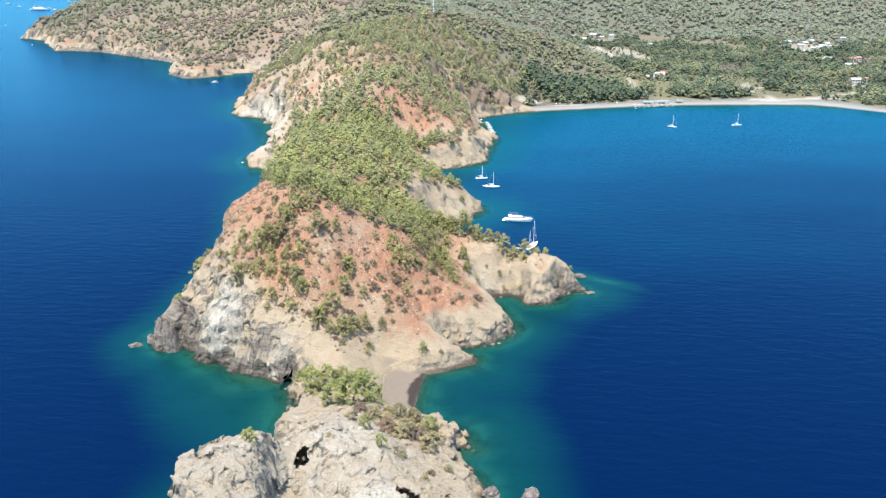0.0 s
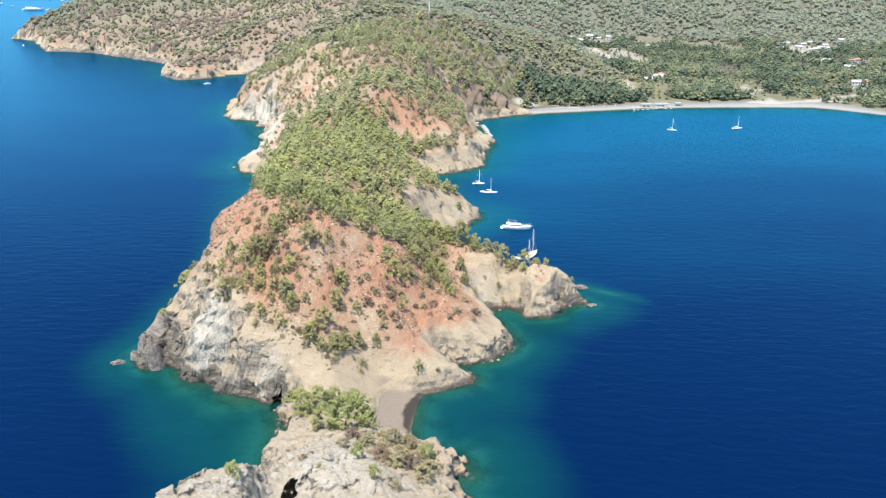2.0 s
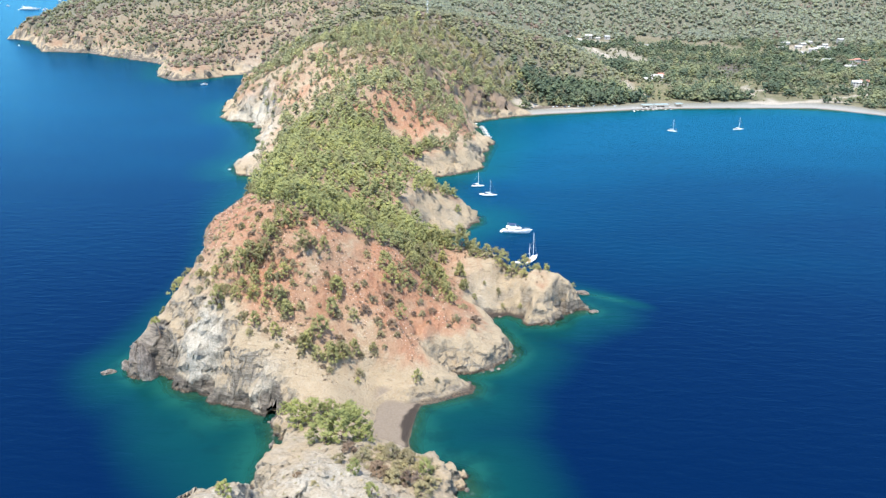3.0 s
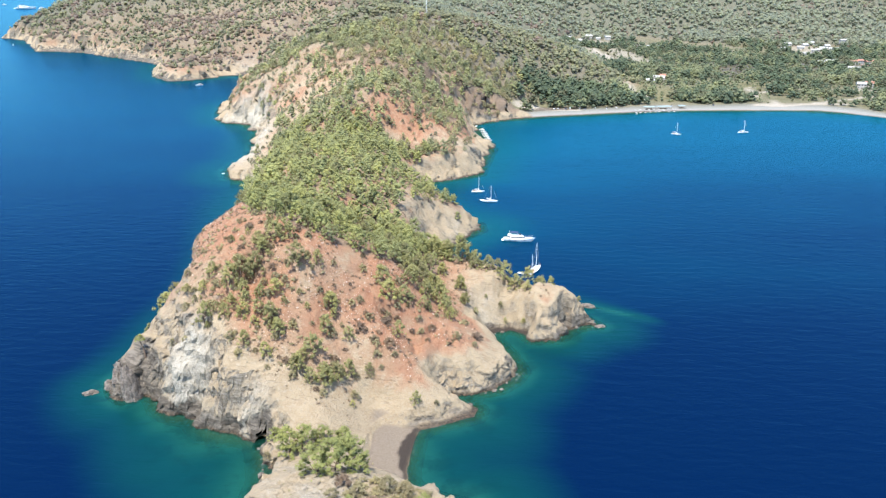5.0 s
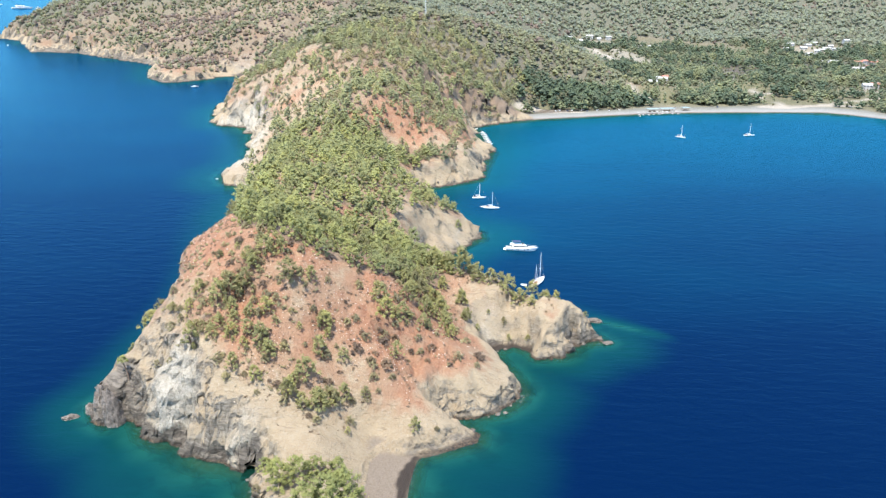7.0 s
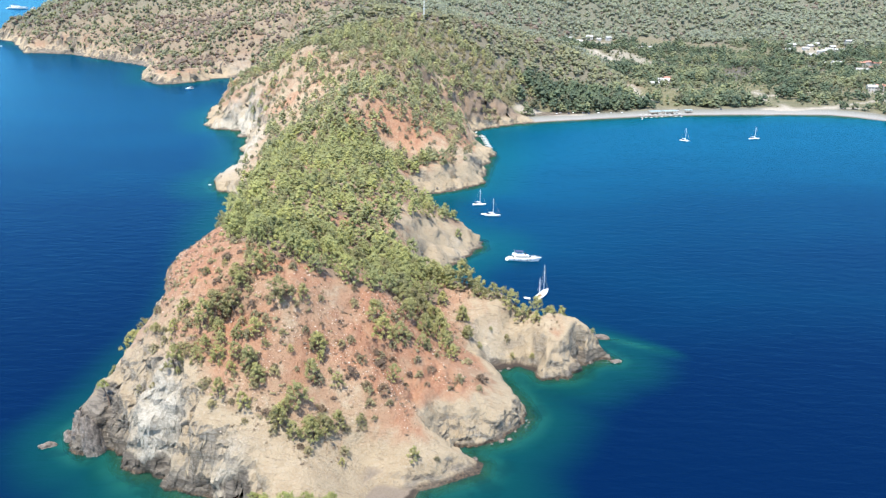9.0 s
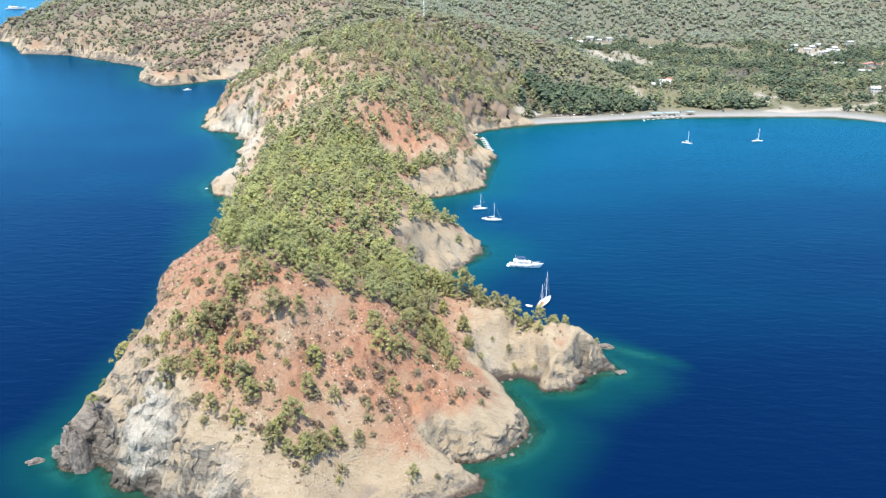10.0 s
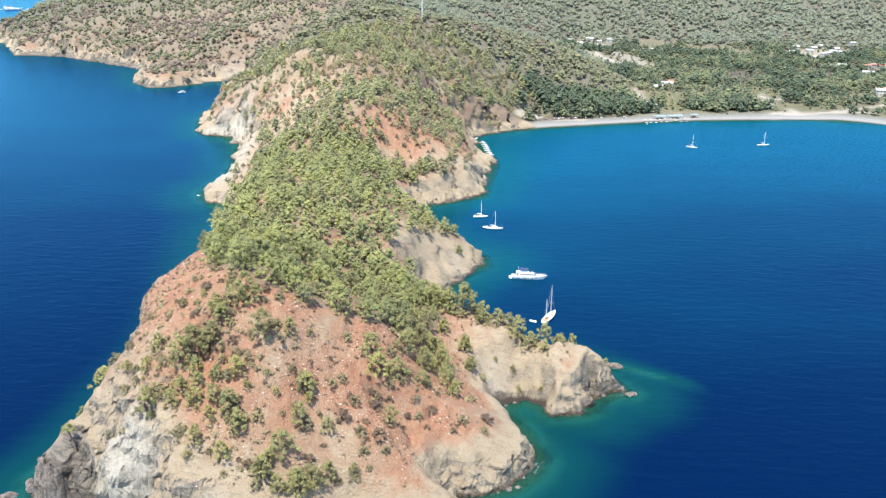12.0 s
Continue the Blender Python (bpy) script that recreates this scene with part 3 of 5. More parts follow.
def land_tile(name, label, x0, x1, y0, y1, step, crag, low=-9.0):
    xs = np.linspace(x0, x1, int(round((x1 - x0) / step)) + 1)
    ys = np.linspace(y0, y1, int(round((y1 - y0) / step)) + 1)
    X, Y = np.meshgrid(xs, ys)
    Z, D = ground(X, Y)
    gy, gx = np.gradient(Z, ys, xs)
    steep = step01(0.55, 1.5, np.hypot(gx, gy)) * (Z > -3)
    v = np.stack([X, Y, Z], -1).reshape(-1, 3)
    x, y, z, s, d = v[:, 0], v[:, 1], v[:, 2], steep.ravel(), D.ravel()
    rim = (np.minimum(np.minimum(x - x0, x1 - x), np.minimum(y - y0, y1 - y)) / (3 * step)).clip(0, 1)
    calm = 0.85 * step01(12, 26, d) * step01(9, 22, z) * step01(262, 290, y) * step01(432, 425, y)
    inland = np.where(y < 430, step01(1.0, 6.0, d), step01(2.0, 11.0, d))
    smooth_side = 0.72 * step01(-80, -55, x) * step01(250, 262, y) * step01(840, 800, y) * (0.15 + 0.85 * inland) * (1 - 0.45 * step01(425, 440, y))
    earthy = 0.9 * smooth_side * step01(2.5, 6.5, z) * (1 - 0.5 * blob(x, y, 24, 350, 26, 13))
    a = crag * s * rim * (1 - calm) * (1 - smooth_side) * (1 - 0.8 * blob(x, y, 10, 352, 18, 11))
    shift = np.stack([fbm(x / 6, y / 6, z / 3.0, 4, 51, 0.6), fbm(x / 6, y / 6, z / 3.0, 4, 77, 0.6),
                      0.6 * fbm(x / 4, y / 4, z / 4, 3, 91, 0.6)], -1)
    moved = v + shift * a[:, None]
    moved[:, 2] = np.where((z > 0.15) & (moved[:, 2] < 0.1), 0.1, moved[:, 2])
    cove = blob(x, y, 13, 347, 9, 7)
    flat = np.hypot(gx, gy).ravel()
    beach = (z < 4.5) * (d > -4) * step01(0.34, 0.14, flat * np.where(y < 300, 0.55, 1.0)) * np.maximum(step01(0.22, 0.42, blob(x, y, -25, 259, 15, 23) + 0.10 * fbm(x / 4, y / 4, octaves=2, seed=47)), (y > 800) & (x > -12) & (d < 30))
    beach = np.maximum(beach, (z < 1.2) * (d > -3) * step01(0.25, 0.4, cove))
    wet_edge = 1.4 + 2.7 * blob(x, y, x, 256, 9, 9)
    wetsand = step01(wet_edge + 0.5, wet_edge - 0.5, d + 0.4 * vnoise(x / 2, y / 2)) * (y < 300) + step01(3.5, 1.5, d) * 0.6 * (y > 300) + 0.6 * step01(0.25, 0.4, cove)
    wetsand = wetsand.clip(0, 1)
    field = step01(25, 45, d) * step01(14, 9, z) * (y > 860) * (x > -20)
    east = step01(-60, -35, x)
    head = np.where(y < 425, step01(6 - 1 * east, 19 - 4 * east, d) * step01(7 - 3 * east, 18 - 5 * east, z), step01(5, 15, d) * step01(4, 12, z)) * step01(262, 290, y)
    soil = head * (1.0 - 0.25 * step01(-88, -108, x)) + 0.25 * blob(x, y, -18, 216, 12, 8)
    soil = np.maximum(soil, 0.85 * step01(950, 1050, y) * step01(1, 14, d))
    soil = soil * (1 - 0.15 * step01(900, 1200, y)) * (1 - 0.8 * blob(x, y, 8, 358, 30, 14)) * (1 - 0.95 * blob(x, y, -22, 452, 20, 28))
    chalk = 0.44 * step01(250, 236, y) * step01(2, 6, z) * (1 - 0.7 * blob(x, y, -18, 216, 11, 7)) + 1.0 * blob(x, y, -94, 277, 9, 12) + 0.38 * blob(x, y, -106, 300, 14, 22) + 0.6 * blob(x, y, -70, 262, 12, 9) + 0.62 * blob(x, y, -22, 172, 9, 9) + 0.26 * step01(17, 8, z) * (y > 258) * (y < 300) * step01(-66, -56, x) * (x < 4) * step01(0.05, 0.55, fbm(x / 5 + y / 14, y / 22 - x / 40, octaves=3, seed=57)) + 0.3 * blob(x, y, -38, 200, 16, 18) \
        + 0.55 * blob(x, y, -215, 770, 40, 60) + 0.5 * blob(x, y, -175, 660, 18, 70) + 0.4 * blob(x, y, -150, 560, 14, 40) + 0.15 * blob(x, y, -60, 170, 25, 25) + 0.55 * blob(x, y, 4, 350, 15, 11) + 0.5 * blob(x, y, -10, 466, 14, 24) + 0.42 * blob(x, y, -4, 640, 18, 46) * step01(26, 12, z) + 0.35 * blob(x, y, -35, 598, 20, 14) + 0.5 * blob(x, y, -310, 1190, 40, 40) + (0.32 - 0.17 * step01(900, 1000, y)) * step01(38, 8, d) * (y > 540) * step01(-95, -125, x) * (0.8 + 0.5 * vnoise(x / 33, y / 33, seed=45))
    # dark rock; the spot at (-66, 257) is the recess's shade painted in
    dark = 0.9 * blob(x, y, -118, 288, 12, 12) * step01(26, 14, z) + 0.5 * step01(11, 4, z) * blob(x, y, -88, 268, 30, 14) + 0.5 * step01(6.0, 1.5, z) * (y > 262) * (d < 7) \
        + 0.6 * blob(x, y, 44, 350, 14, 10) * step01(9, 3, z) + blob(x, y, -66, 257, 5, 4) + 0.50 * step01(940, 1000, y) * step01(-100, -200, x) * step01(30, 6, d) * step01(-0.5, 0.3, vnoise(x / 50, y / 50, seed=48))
    under = np.maximum(step01(0.25, 0.9, wooded(x, y)) * (0.9 - 0.1 * step01(-150, -260, x) * step01(950, 1000, y)), 0.95 * step01(900, 1000, y) * step01(4, 20, d) * (1 - 0.5 * step01(-150, -260, x) * step01(1800, 1500, y))) * step01(2, 6, z)
    maquis = (0.75 + 0.2 * step01(1300, 1600, y)) * step01(700, 1000, y) * step01(6, 30, d) * (1 - 0.55 * step01(-150, -260, x) * step01(1700, 1450, y))
    soil = soil * np.where(y < 425, (0.95 + 0.4 * fbm(x / 15, y / 15, octaves=3, seed=49)) * (1 - 0.12 * step01(-66, -88, x)), 0.68 + 0.4 * fbm(x / 22, y / 22, octaves=3, seed=49))
    grit = (y > 800) * 1.0
    pale = bare_ground(x, y)
    plain = step01(10, 40, x) * step01(14, 8, z) * step01(880, 900, y) * step01(34, 44, d)
    under, maquis = under * (1 - 0.75 * plain), maquis * (1 - 0.6 * plain)
    lawn = grassland(x, y)
    under, maquis, field = under * (1 - pale) * (1 - lawn), maquis * (1 - pale) * (1 - lawn), np.maximum(field, lawn)
    keep = (z > low)
    for cx, cy, rx, ry in CAVES:
        hole = ((x - cx) / rx) ** 2 + ((y - cy) / ry) ** 2 + 0.22 * vnoise(x / 1.1, y / 1.1, seed=4) < 1
        keep &= ~hole
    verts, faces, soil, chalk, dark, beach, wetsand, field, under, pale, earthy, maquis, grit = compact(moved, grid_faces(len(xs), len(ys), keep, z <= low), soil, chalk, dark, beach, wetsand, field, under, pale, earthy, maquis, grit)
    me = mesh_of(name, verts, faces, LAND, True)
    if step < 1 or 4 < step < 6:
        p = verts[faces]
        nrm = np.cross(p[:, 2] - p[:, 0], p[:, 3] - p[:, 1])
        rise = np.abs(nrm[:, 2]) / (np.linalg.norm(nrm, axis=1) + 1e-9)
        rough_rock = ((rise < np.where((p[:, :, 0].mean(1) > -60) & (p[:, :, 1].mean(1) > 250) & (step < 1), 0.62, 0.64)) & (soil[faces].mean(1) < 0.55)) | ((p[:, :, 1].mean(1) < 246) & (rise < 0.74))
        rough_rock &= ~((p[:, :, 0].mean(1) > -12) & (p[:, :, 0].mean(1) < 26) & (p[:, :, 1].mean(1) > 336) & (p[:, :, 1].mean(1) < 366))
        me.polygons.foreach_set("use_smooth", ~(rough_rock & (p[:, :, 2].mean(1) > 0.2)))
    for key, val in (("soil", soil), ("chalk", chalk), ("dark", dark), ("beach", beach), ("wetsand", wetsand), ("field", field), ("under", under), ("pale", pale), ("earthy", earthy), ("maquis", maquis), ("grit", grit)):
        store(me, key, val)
    return tagged(new(name, me), label, "ground", kind="structure")


land_tile("ground_islet", "pale grey rocky islet joined to the headland by a saddle", -100, 40, 128, 250, 0.46, 1.1)
land_tile("ground_headland", "rocky headland of red soil and pale cliffs", -142, 66, 250, 432, 0.62, 1.15)
land_tile("ground_wooded_hills", "wooded hills and pale sea cliffs along the coast", -280, 40, 432, 960, 1.9, 2.5)
land_tile("ground_bay_shore", "grey sand beach and flat ground by the bay", 40, 560, 800, 960, 3.0, 0.5)
land_tile("ground_far_point", "far scrub-covered hills ending in low cliffs", -1010, -140, 960, 1800, 5.0, 4.5)
land_tile("ground_far_ridge", "distant wooded ridge", -1010, -140, 1800, 2700, 12.0, 3.0)
land_tile("ground_far_coast", "far plain and forested mountains", -140, 1400, 960, 2700, 9.0, 4.0)


def sea_sheet():
    def spread(lo, hi, fine, out):
        a = list(np.arange(lo, hi, fine))
        step = fine
        while a[-1] < out:
            step *= 1.25
            a.append(a[-1] + step)
        step = fine
        while a[0] > -out:
            step *= 1.25
            a.insert(0, a[0] - step)
        return np.array(a)
    xs, ys = spread(-290, 110, 2.6, 6500), spread(130, 900, 3.2, 6500)
    X, Y = np.meshgrid(xs, ys)
    d = -shore_distance(X, Y)
    # the bay is shallower than the open sea
    bay = step01(-20, 60, X) * step01(560, 820, Y)
    depth = np.where(d < 0, 0, d * 1.05) * (1 - 0.35 * step01(400, 520, Y)) * (1 - 0.35 * bay * step01(230, 30, d)) * (1 - 0.62 * blob(X, Y, -92, 238, 34, 34)) * (1 - 0.42 * blob(X, Y, 8, 248, 26, 34)) * (1 - 0.2 * blob(X, Y, 22, 205, 26, 40)) * (1 - 0.2 * blob(X, Y, 42, 338, 34, 30))
    # a sunken ledge runs out from the point
    along, across = (X - 50) * 0.868 - (Y - 376) * 0.496, (X - 50) * 0.496 + (Y - 376) * 0.868
    depth = depth * (1 - 0.8 * np.exp(-(across / 4.5) ** 2) * step01(-6, 2, along) * step01(46, 16, along))
    v = np.stack([X, Y, np.zeros_like(X)], -1).reshape(-1, 3)
    f = grid_faces(len(xs), len(ys), (d > -12).ravel() | True)
    me = mesh_of("water", v, f, SEA, True)
    store(me, "depth", depth.ravel())
    # rises with distance for painted sky reflection, and over shoals and the bay
    store(me, "sky_and_shoal", ((0.5 * step01(250, 800, Y) * step01(-110, -20, X) + 0.42 * step01(210, 980, Y) * step01(-20, -110, X)) + 0.28 * step01(-40, 0, X) * step01(330, 420, Y) * np.exp(-np.maximum(d, 0) / 90.0) + 0.25 * bay + 0.1 * step01(950, 2500, Y)).ravel())
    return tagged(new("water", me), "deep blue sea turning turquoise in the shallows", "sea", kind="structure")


sea_sheet()


def cave(cx, cy, rx, ry):
    """A dark hollow behind each mouth."""
    bm = bmesh.new()
    bmesh.ops.create_icosphere(bm, subdivisions=4, radius=1.0)
    top = float(ground(np.array([cx]), np.array([cy]))[0][0])
    for v in bm.verts:
        p = v.co * (1 + 0.2 * noise.noise(v.co * 2.3))
        v.co = Vector((cx + 0.8 + p.x * (rx + 3.0), cy + 2.0 + p.y * (ry + 3.6), top - 4.0 + p.z * 5.2))
    X = np.array([v.co[:] for v in bm.verts])
    roof = ground(X[:, 0], X[:, 1])[0] - 0.9
    for v, r in zip(bm.verts, roof):
        v.co.z = min(v.co.z, float(r))
    gone = [f for f in bm.faces if ((f.calc_center_median().x - cx) / (rx + 0.9)) ** 2 + ((f.calc_center_median().y - cy) / (ry + 0.9)) ** 2 < 1 and f.calc_center_median().z > top - 4.2]
    bmesh.ops.delete(bm, geom=gone, context="FACES")
    bmesh.ops.reverse_faces(bm, faces=bm.faces)
    me = bpy.data.meshes.new("ground_cave")
    bm.to_mesh(me)
    bm.free()
    me.materials.append(LAND)
    tagged(new("ground_cave", me), "dark hollow of a sea cave in pale rock", "cave", kind="structure")


for mouth in CAVES:
    cave(*mouth)


# ---- plants ----
def tube(path, radii, sides=6):
    """Vertices and faces (triangles) of a tapered tube along a path."""
    v, f = [], []
    path = [Vector(p) for p in path]
    for i, (p, r) in enumerate(zip(path, radii)):
        way = (path[min(i + 1, len(path) - 1)] - path[max(i - 1, 0)]).normalized()
        a = way.orthogonal().normalized()
        b = way.cross(a)
        for k in range(sides):
            t = 2 * math.pi * k / sides
            v.append(tuple(p + a * (r * math.cos(t)) + b * (r * math.sin(t))))
    for i in range(len(path) - 1):
        for k in range(sides):
            q = (i * sides + k, i * sides + (k + 1) % sides, (i + 1) * sides + (k + 1) % sides, (i + 1) * sides + k)
            f += [(q[0], q[1], q[2]), (q[0], q[2], q[3])]
    return np.array(v), np.array(f)


def ball(rng, subdivisions=1, jitter=0.25):
    bm = bmesh.new()
    bmesh.ops.create_icosphere(bm, subdivisions=subdivisions, radius=1.0)
    v = np.array([tuple(p.co) for p in bm.verts])
    f = np.array([[p.index for p in q.verts] for q in bm.faces])
    bm.free()
    return v * (1 + jitter * rng.uniform(-1, 1, (len(v), 1))), f


def join(pieces):
    v, f, n = [], [], 0
    for a, b in pieces:
        v.append(a)
        f.append(b + n)
        n += len(a)
    return np.concatenate(v), np.concatenate(f)


GEM = (np.array([(1, 0, 0), (0, 1, 0), (-1, 0, 0), (0, -1, 0), (0, 0, 1), (0, 0, -1)], float),
       np.array([(0, 1, 4), (1, 2, 4), (2, 3, 4), (3, 0, 4), (1, 0, 5), (2, 1, 5), (3, 2, 5), (0, 3, 5)]))


def unit(v):
    return v / (np.linalg.norm(v, axis=-1, keepdims=True) + 1e-9)


def crown_shape(seed, clumps, needles, size, low=0.1, tall=1.1, waist=0.46, blunt=1.8, fullness=1.0, solid=0.8):
    """A crown about one metre across: clumps of leafy sprays set round a tapering form, base of the plant at the origin."""
    rng = np.random.default_rng(seed)
    k = np.arange(clumps)
    h = ((k + rng.random(clumps)) / clumps) ** 0.9
    turn = k * 2.39996 + rng.normal(size=clumps) * 0.5
    lean, phase = rng.uniform(-0.10, 0.10, 2), rng.uniform(0, 6.28, 2)
    r = waist * (1 - h ** blunt) ** 0.6 * rng.uniform(0.55, 1.05, clumps) * (1 + 0.18 * np.sin(2 * turn + phase[0]) + 0.14 * np.sin(3 * turn + 5 * h + phase[1]))
    c = np.stack([r * np.cos(turn) + lean[0] * h, r * np.sin(turn) + lean[1] * h, low + h * (tall - low) * rng.uniform(0.86, 1.0, clumps)], -1)
    out = unit(np.stack([np.cos(turn) * r * 1.6, np.sin(turn) * r * 1.6, 0.12 + 0.55 * h], -1))
    q = 0.60 / math.sqrt(clumps) * rng.uniform(0.75, 1.3, clumps) * fullness
    pieces = []
    for i in range(clumps):
        v, f = GEM
        pieces.append((v * rng.uniform(0.75, 1.1, (6, 1)) * np.array([1, 1, 0.75]) * q[i] * solid + c[i] - out[i] * q[i] * 0.2, f))
    n = clumps * needles
    C, O, Q = np.repeat(c, needles, 0), np.repeat(out, needles, 0), np.repeat(q, needles)[:, None]
    u = unit(O * 0.75 + unit(rng.normal(size=(n, 3))) * 0.95)
    p = C + u * Q * rng.uniform(0.6, 1.2, (n, 1)) * np.array([1, 1, 0.9])
    face = unit(u * 0.75 + np.array([0, 0, 0.30]) + rng.normal(size=(n, 3)) * 0.33)
    a = unit(np.cross(face, np.cross(u * 0.7 + rng.normal(size=(n, 3)) * 0.6 + np.array([0, 0, 0.4]), face)))
    b = np.cross(face, a)
    s = size * rng.uniform(0.6, 1.4, (n, 1))
    v = np.stack([p + 1.9 * a * s, p - 0.7 * a * s + 0.42 * b * s, p - 0.7 * a * s - 0.42 * b * s], 1).reshape(-1, 3)
    pieces.append((v, np.arange(n * 3).reshape(-1, 3)))
    return join(pieces)


def trunk_shape(seed, height):
    rng = np.random.default_rng(seed)
    lean = rng.uniform(-0.08, 0.08, 2)
    path = [(0, 0, -0.12), (lean[0] * 0.3, lean[1] * 0.3, height * 0.4), (lean[0], lean[1], height), (lean[0] * 1.2, lean[1] * 1.2, height * 1.35)]
    pieces = [tube(path, (0.036, 0.028, 0.02, 0.008))]
    for i in range(5):
        t = rng.uniform(0, 2 * math.pi)
        h = height * rng.uniform(0.45, 1.0)
        tip = (0.27 * math.cos(t), 0.27 * math.sin(t), h + 0.2)
        pieces.append(tube([(lean[0] * h / height, lean[1] * h / height, h), tuple(0.5 * v for v in (tip[0], tip[1], 2 * h + 0.16)), tip], (0.014, 0.010, 0.004), 5))
    return join(pieces)


def plant(name, label, seed, material, trunk, **shape):
    """One plant about one metre across, as an Empty with a trunk and a crown."""
    ob = tagged(new(name), label, "tree" if trunk > 0.1 else "shrub")
    cv, cf = crown_shape(seed, **shape)
    tv, tf = trunk_shape(seed + 50, max(trunk, 0.06))
    for part_name, v, f, m in (("trunk", tv, tf, BARK), ("crown", cv, cf, material)):
        p = new(part_name, mesh_of(part_name, v, f, m))
        p.parent = ob
    return ob


def plant_at(x, y, size, spin, squash=1.0):
    z = float(ground(np.array([x]), np.array([y]))[0][0])
    return pose(x, y, max(z, 0.2) - 0.05 * size, 0, 0, spin) @ Matrix.Diagonal((size, size, size * squash, 1))


class Grove:
    """Plants of one kind, each a thing of its own on a few shared shapes."""
    def __init__(self, name, label, group, material, trunk, shapes, **shape):
        self.args = (name, label, group, material, trunk, shapes, shape)
        self.made = []
        self.rng = random.Random(len(name) * 31 + shapes)

    def add(self, x, y, size):
        name, label, group, material, trunk, shapes, shape = self.args
        m = plant_at(x, y, size, self.rng.uniform(0, 360), self.rng.uniform(0.85, 1.15))
        if len(self.made) < shapes:
            ob = plant(name, label, 100 + 7 * len(self.made) + len(name), material, trunk, **shape)
            tagged(ob, group=group)
            ob.matrix_world = m
        else:
            ob = copy_thing(self.made[self.rng.randrange(shapes)], Matrix())
            ob.matrix_basis = m
        self.made.append(ob)


WEST_TREES = [(-112.4, 309.5, 7.6), (-109.5, 313.0, 5.0), (-116.0, 300.5, 3.4), (-102.9, 288.7, 2.9), (-91.1, 298.9, 4.4), (-101.5, 304.4, 2.6), (-99.7, 297.9, 2.9),
              (-98.6, 292.2, 2.9), (-83.9, 294.5, 6.1), (-80.9, 298.2, 7.0), (-75.6, 298.6, 6.1), (-87.8, 294.4, 2.8), (-93.4, 294.8, 3.2), (-89.7, 289.7, 2.4),
              (-78.3, 292.1, 3.8), (-67.5, 290.7, 4.7), (-71.9, 289.5, 3.4), (-81.7, 288.5, 3.4), (-77.1, 288.2, 4.1), (-71.5, 284.9, 4.3), (-67.4, 282.7, 5.6)]
WEST_TREES += [(-77.0, 284.2, 4.4), (-83.3, 284.5, 3.8), (-90.5, 286.1, 5.6), (-86.6, 286.8, 3.4), (-64.4, 279.9, 5.0), (-60.4, 282.8, 3.0), (-59.5, 292.0, 2.3),
              (-79.7, 277.6, 3.0), (-74.6, 275.5, 4.0), (-76.1, 272.9, 2.6), (-67.0, 273.6, 4.3), (-57.1, 271.0, 4.8), (-52.7, 277.7, 6.5), (-56.1, 274.8, 3.3),
              (-48.1, 271.5, 5.8), (-52.7, 269.7, 3.9), (-50.1, 286.0, 5.0), (-50.3, 294.1, 4.7), (-53.5, 295.7, 2.4)]
SLOPE_TREES = [(-61.3, 299.4, 7.7), (-55.2, 302.8, 3.8), (-41.1, 313.4, 2.9), (-33.6, 311.1, 6.0), (-49.2, 294.0, 5.4), (-42.8, 287.5, 3.7), (-43.1, 298.4, 2.4),
              (-40.7, 301.1, 2.8), (-26.8, 295.6, 4.1), (-32.8, 284.9, 2.7), (-30.8, 307.6, 6.4), (-25.9, 309.9, 6.1), (-22.7, 338.5, 7.1), (-25.1, 320.7, 5.5),
              (-18.1, 342.1, 5.2), (-19.3, 313.0, 4.0), (-13.0, 332.3, 6.6), (-11.7, 322.0, 5.7), (-17.3, 325.7, 4.6), (-20.7, 307.6, 2.5), (-0.4, 305.7, 2.2),
              (-6.6, 353.6, 4.6), (-4.0, 346.2, 3.7), (-14.4, 359.0, 4.2), (-44.7, 274.6, 5.5), (-47.1, 271.6, 4.8), (-41.2, 278.2, 4.3), (-56.9, 271.6, 4.5),
              (-38.9, 272.8, 2.9), (-19.3, 274.2, 3.6), (-12.5, 276, 1.6)]
SLOPE_SCRUB = [(-39.4, 291.7, 4.7), (-16.0, 307.8, 3.3), (0.5, 312.1, 4.5), (-34.5, 289.5, 3.4), (-31.3, 300.3, 5.2), (-32.9, 303.5, 2.5), (-29.7, 289.3, 4.4),
              (-38.2, 297.8, 2.1), (-23.4, 299.2, 2.1), (-22.4, 303.0, 2.5), (-16.8, 300.2, 2.1), (-7.7, 305.5, 1.8), (-9.3, 302.6, 1.8), (-48.6, 285.4, 1.7),
              (-43.5, 284.3, 1.7), (-46.3, 280.0, 3.0), (-60.7, 273.6, 2.9), (-56.4, 274.6, 3.9), (-33.2, 292.2, 2.4), (-28.0, 304.3, 2.8), (-49.3, 300.0, 1.7),
              (-44.4, 304.8, 1.6), (-72.0, 294.6, 2.4), (-65.4, 286.1, 1.7)]
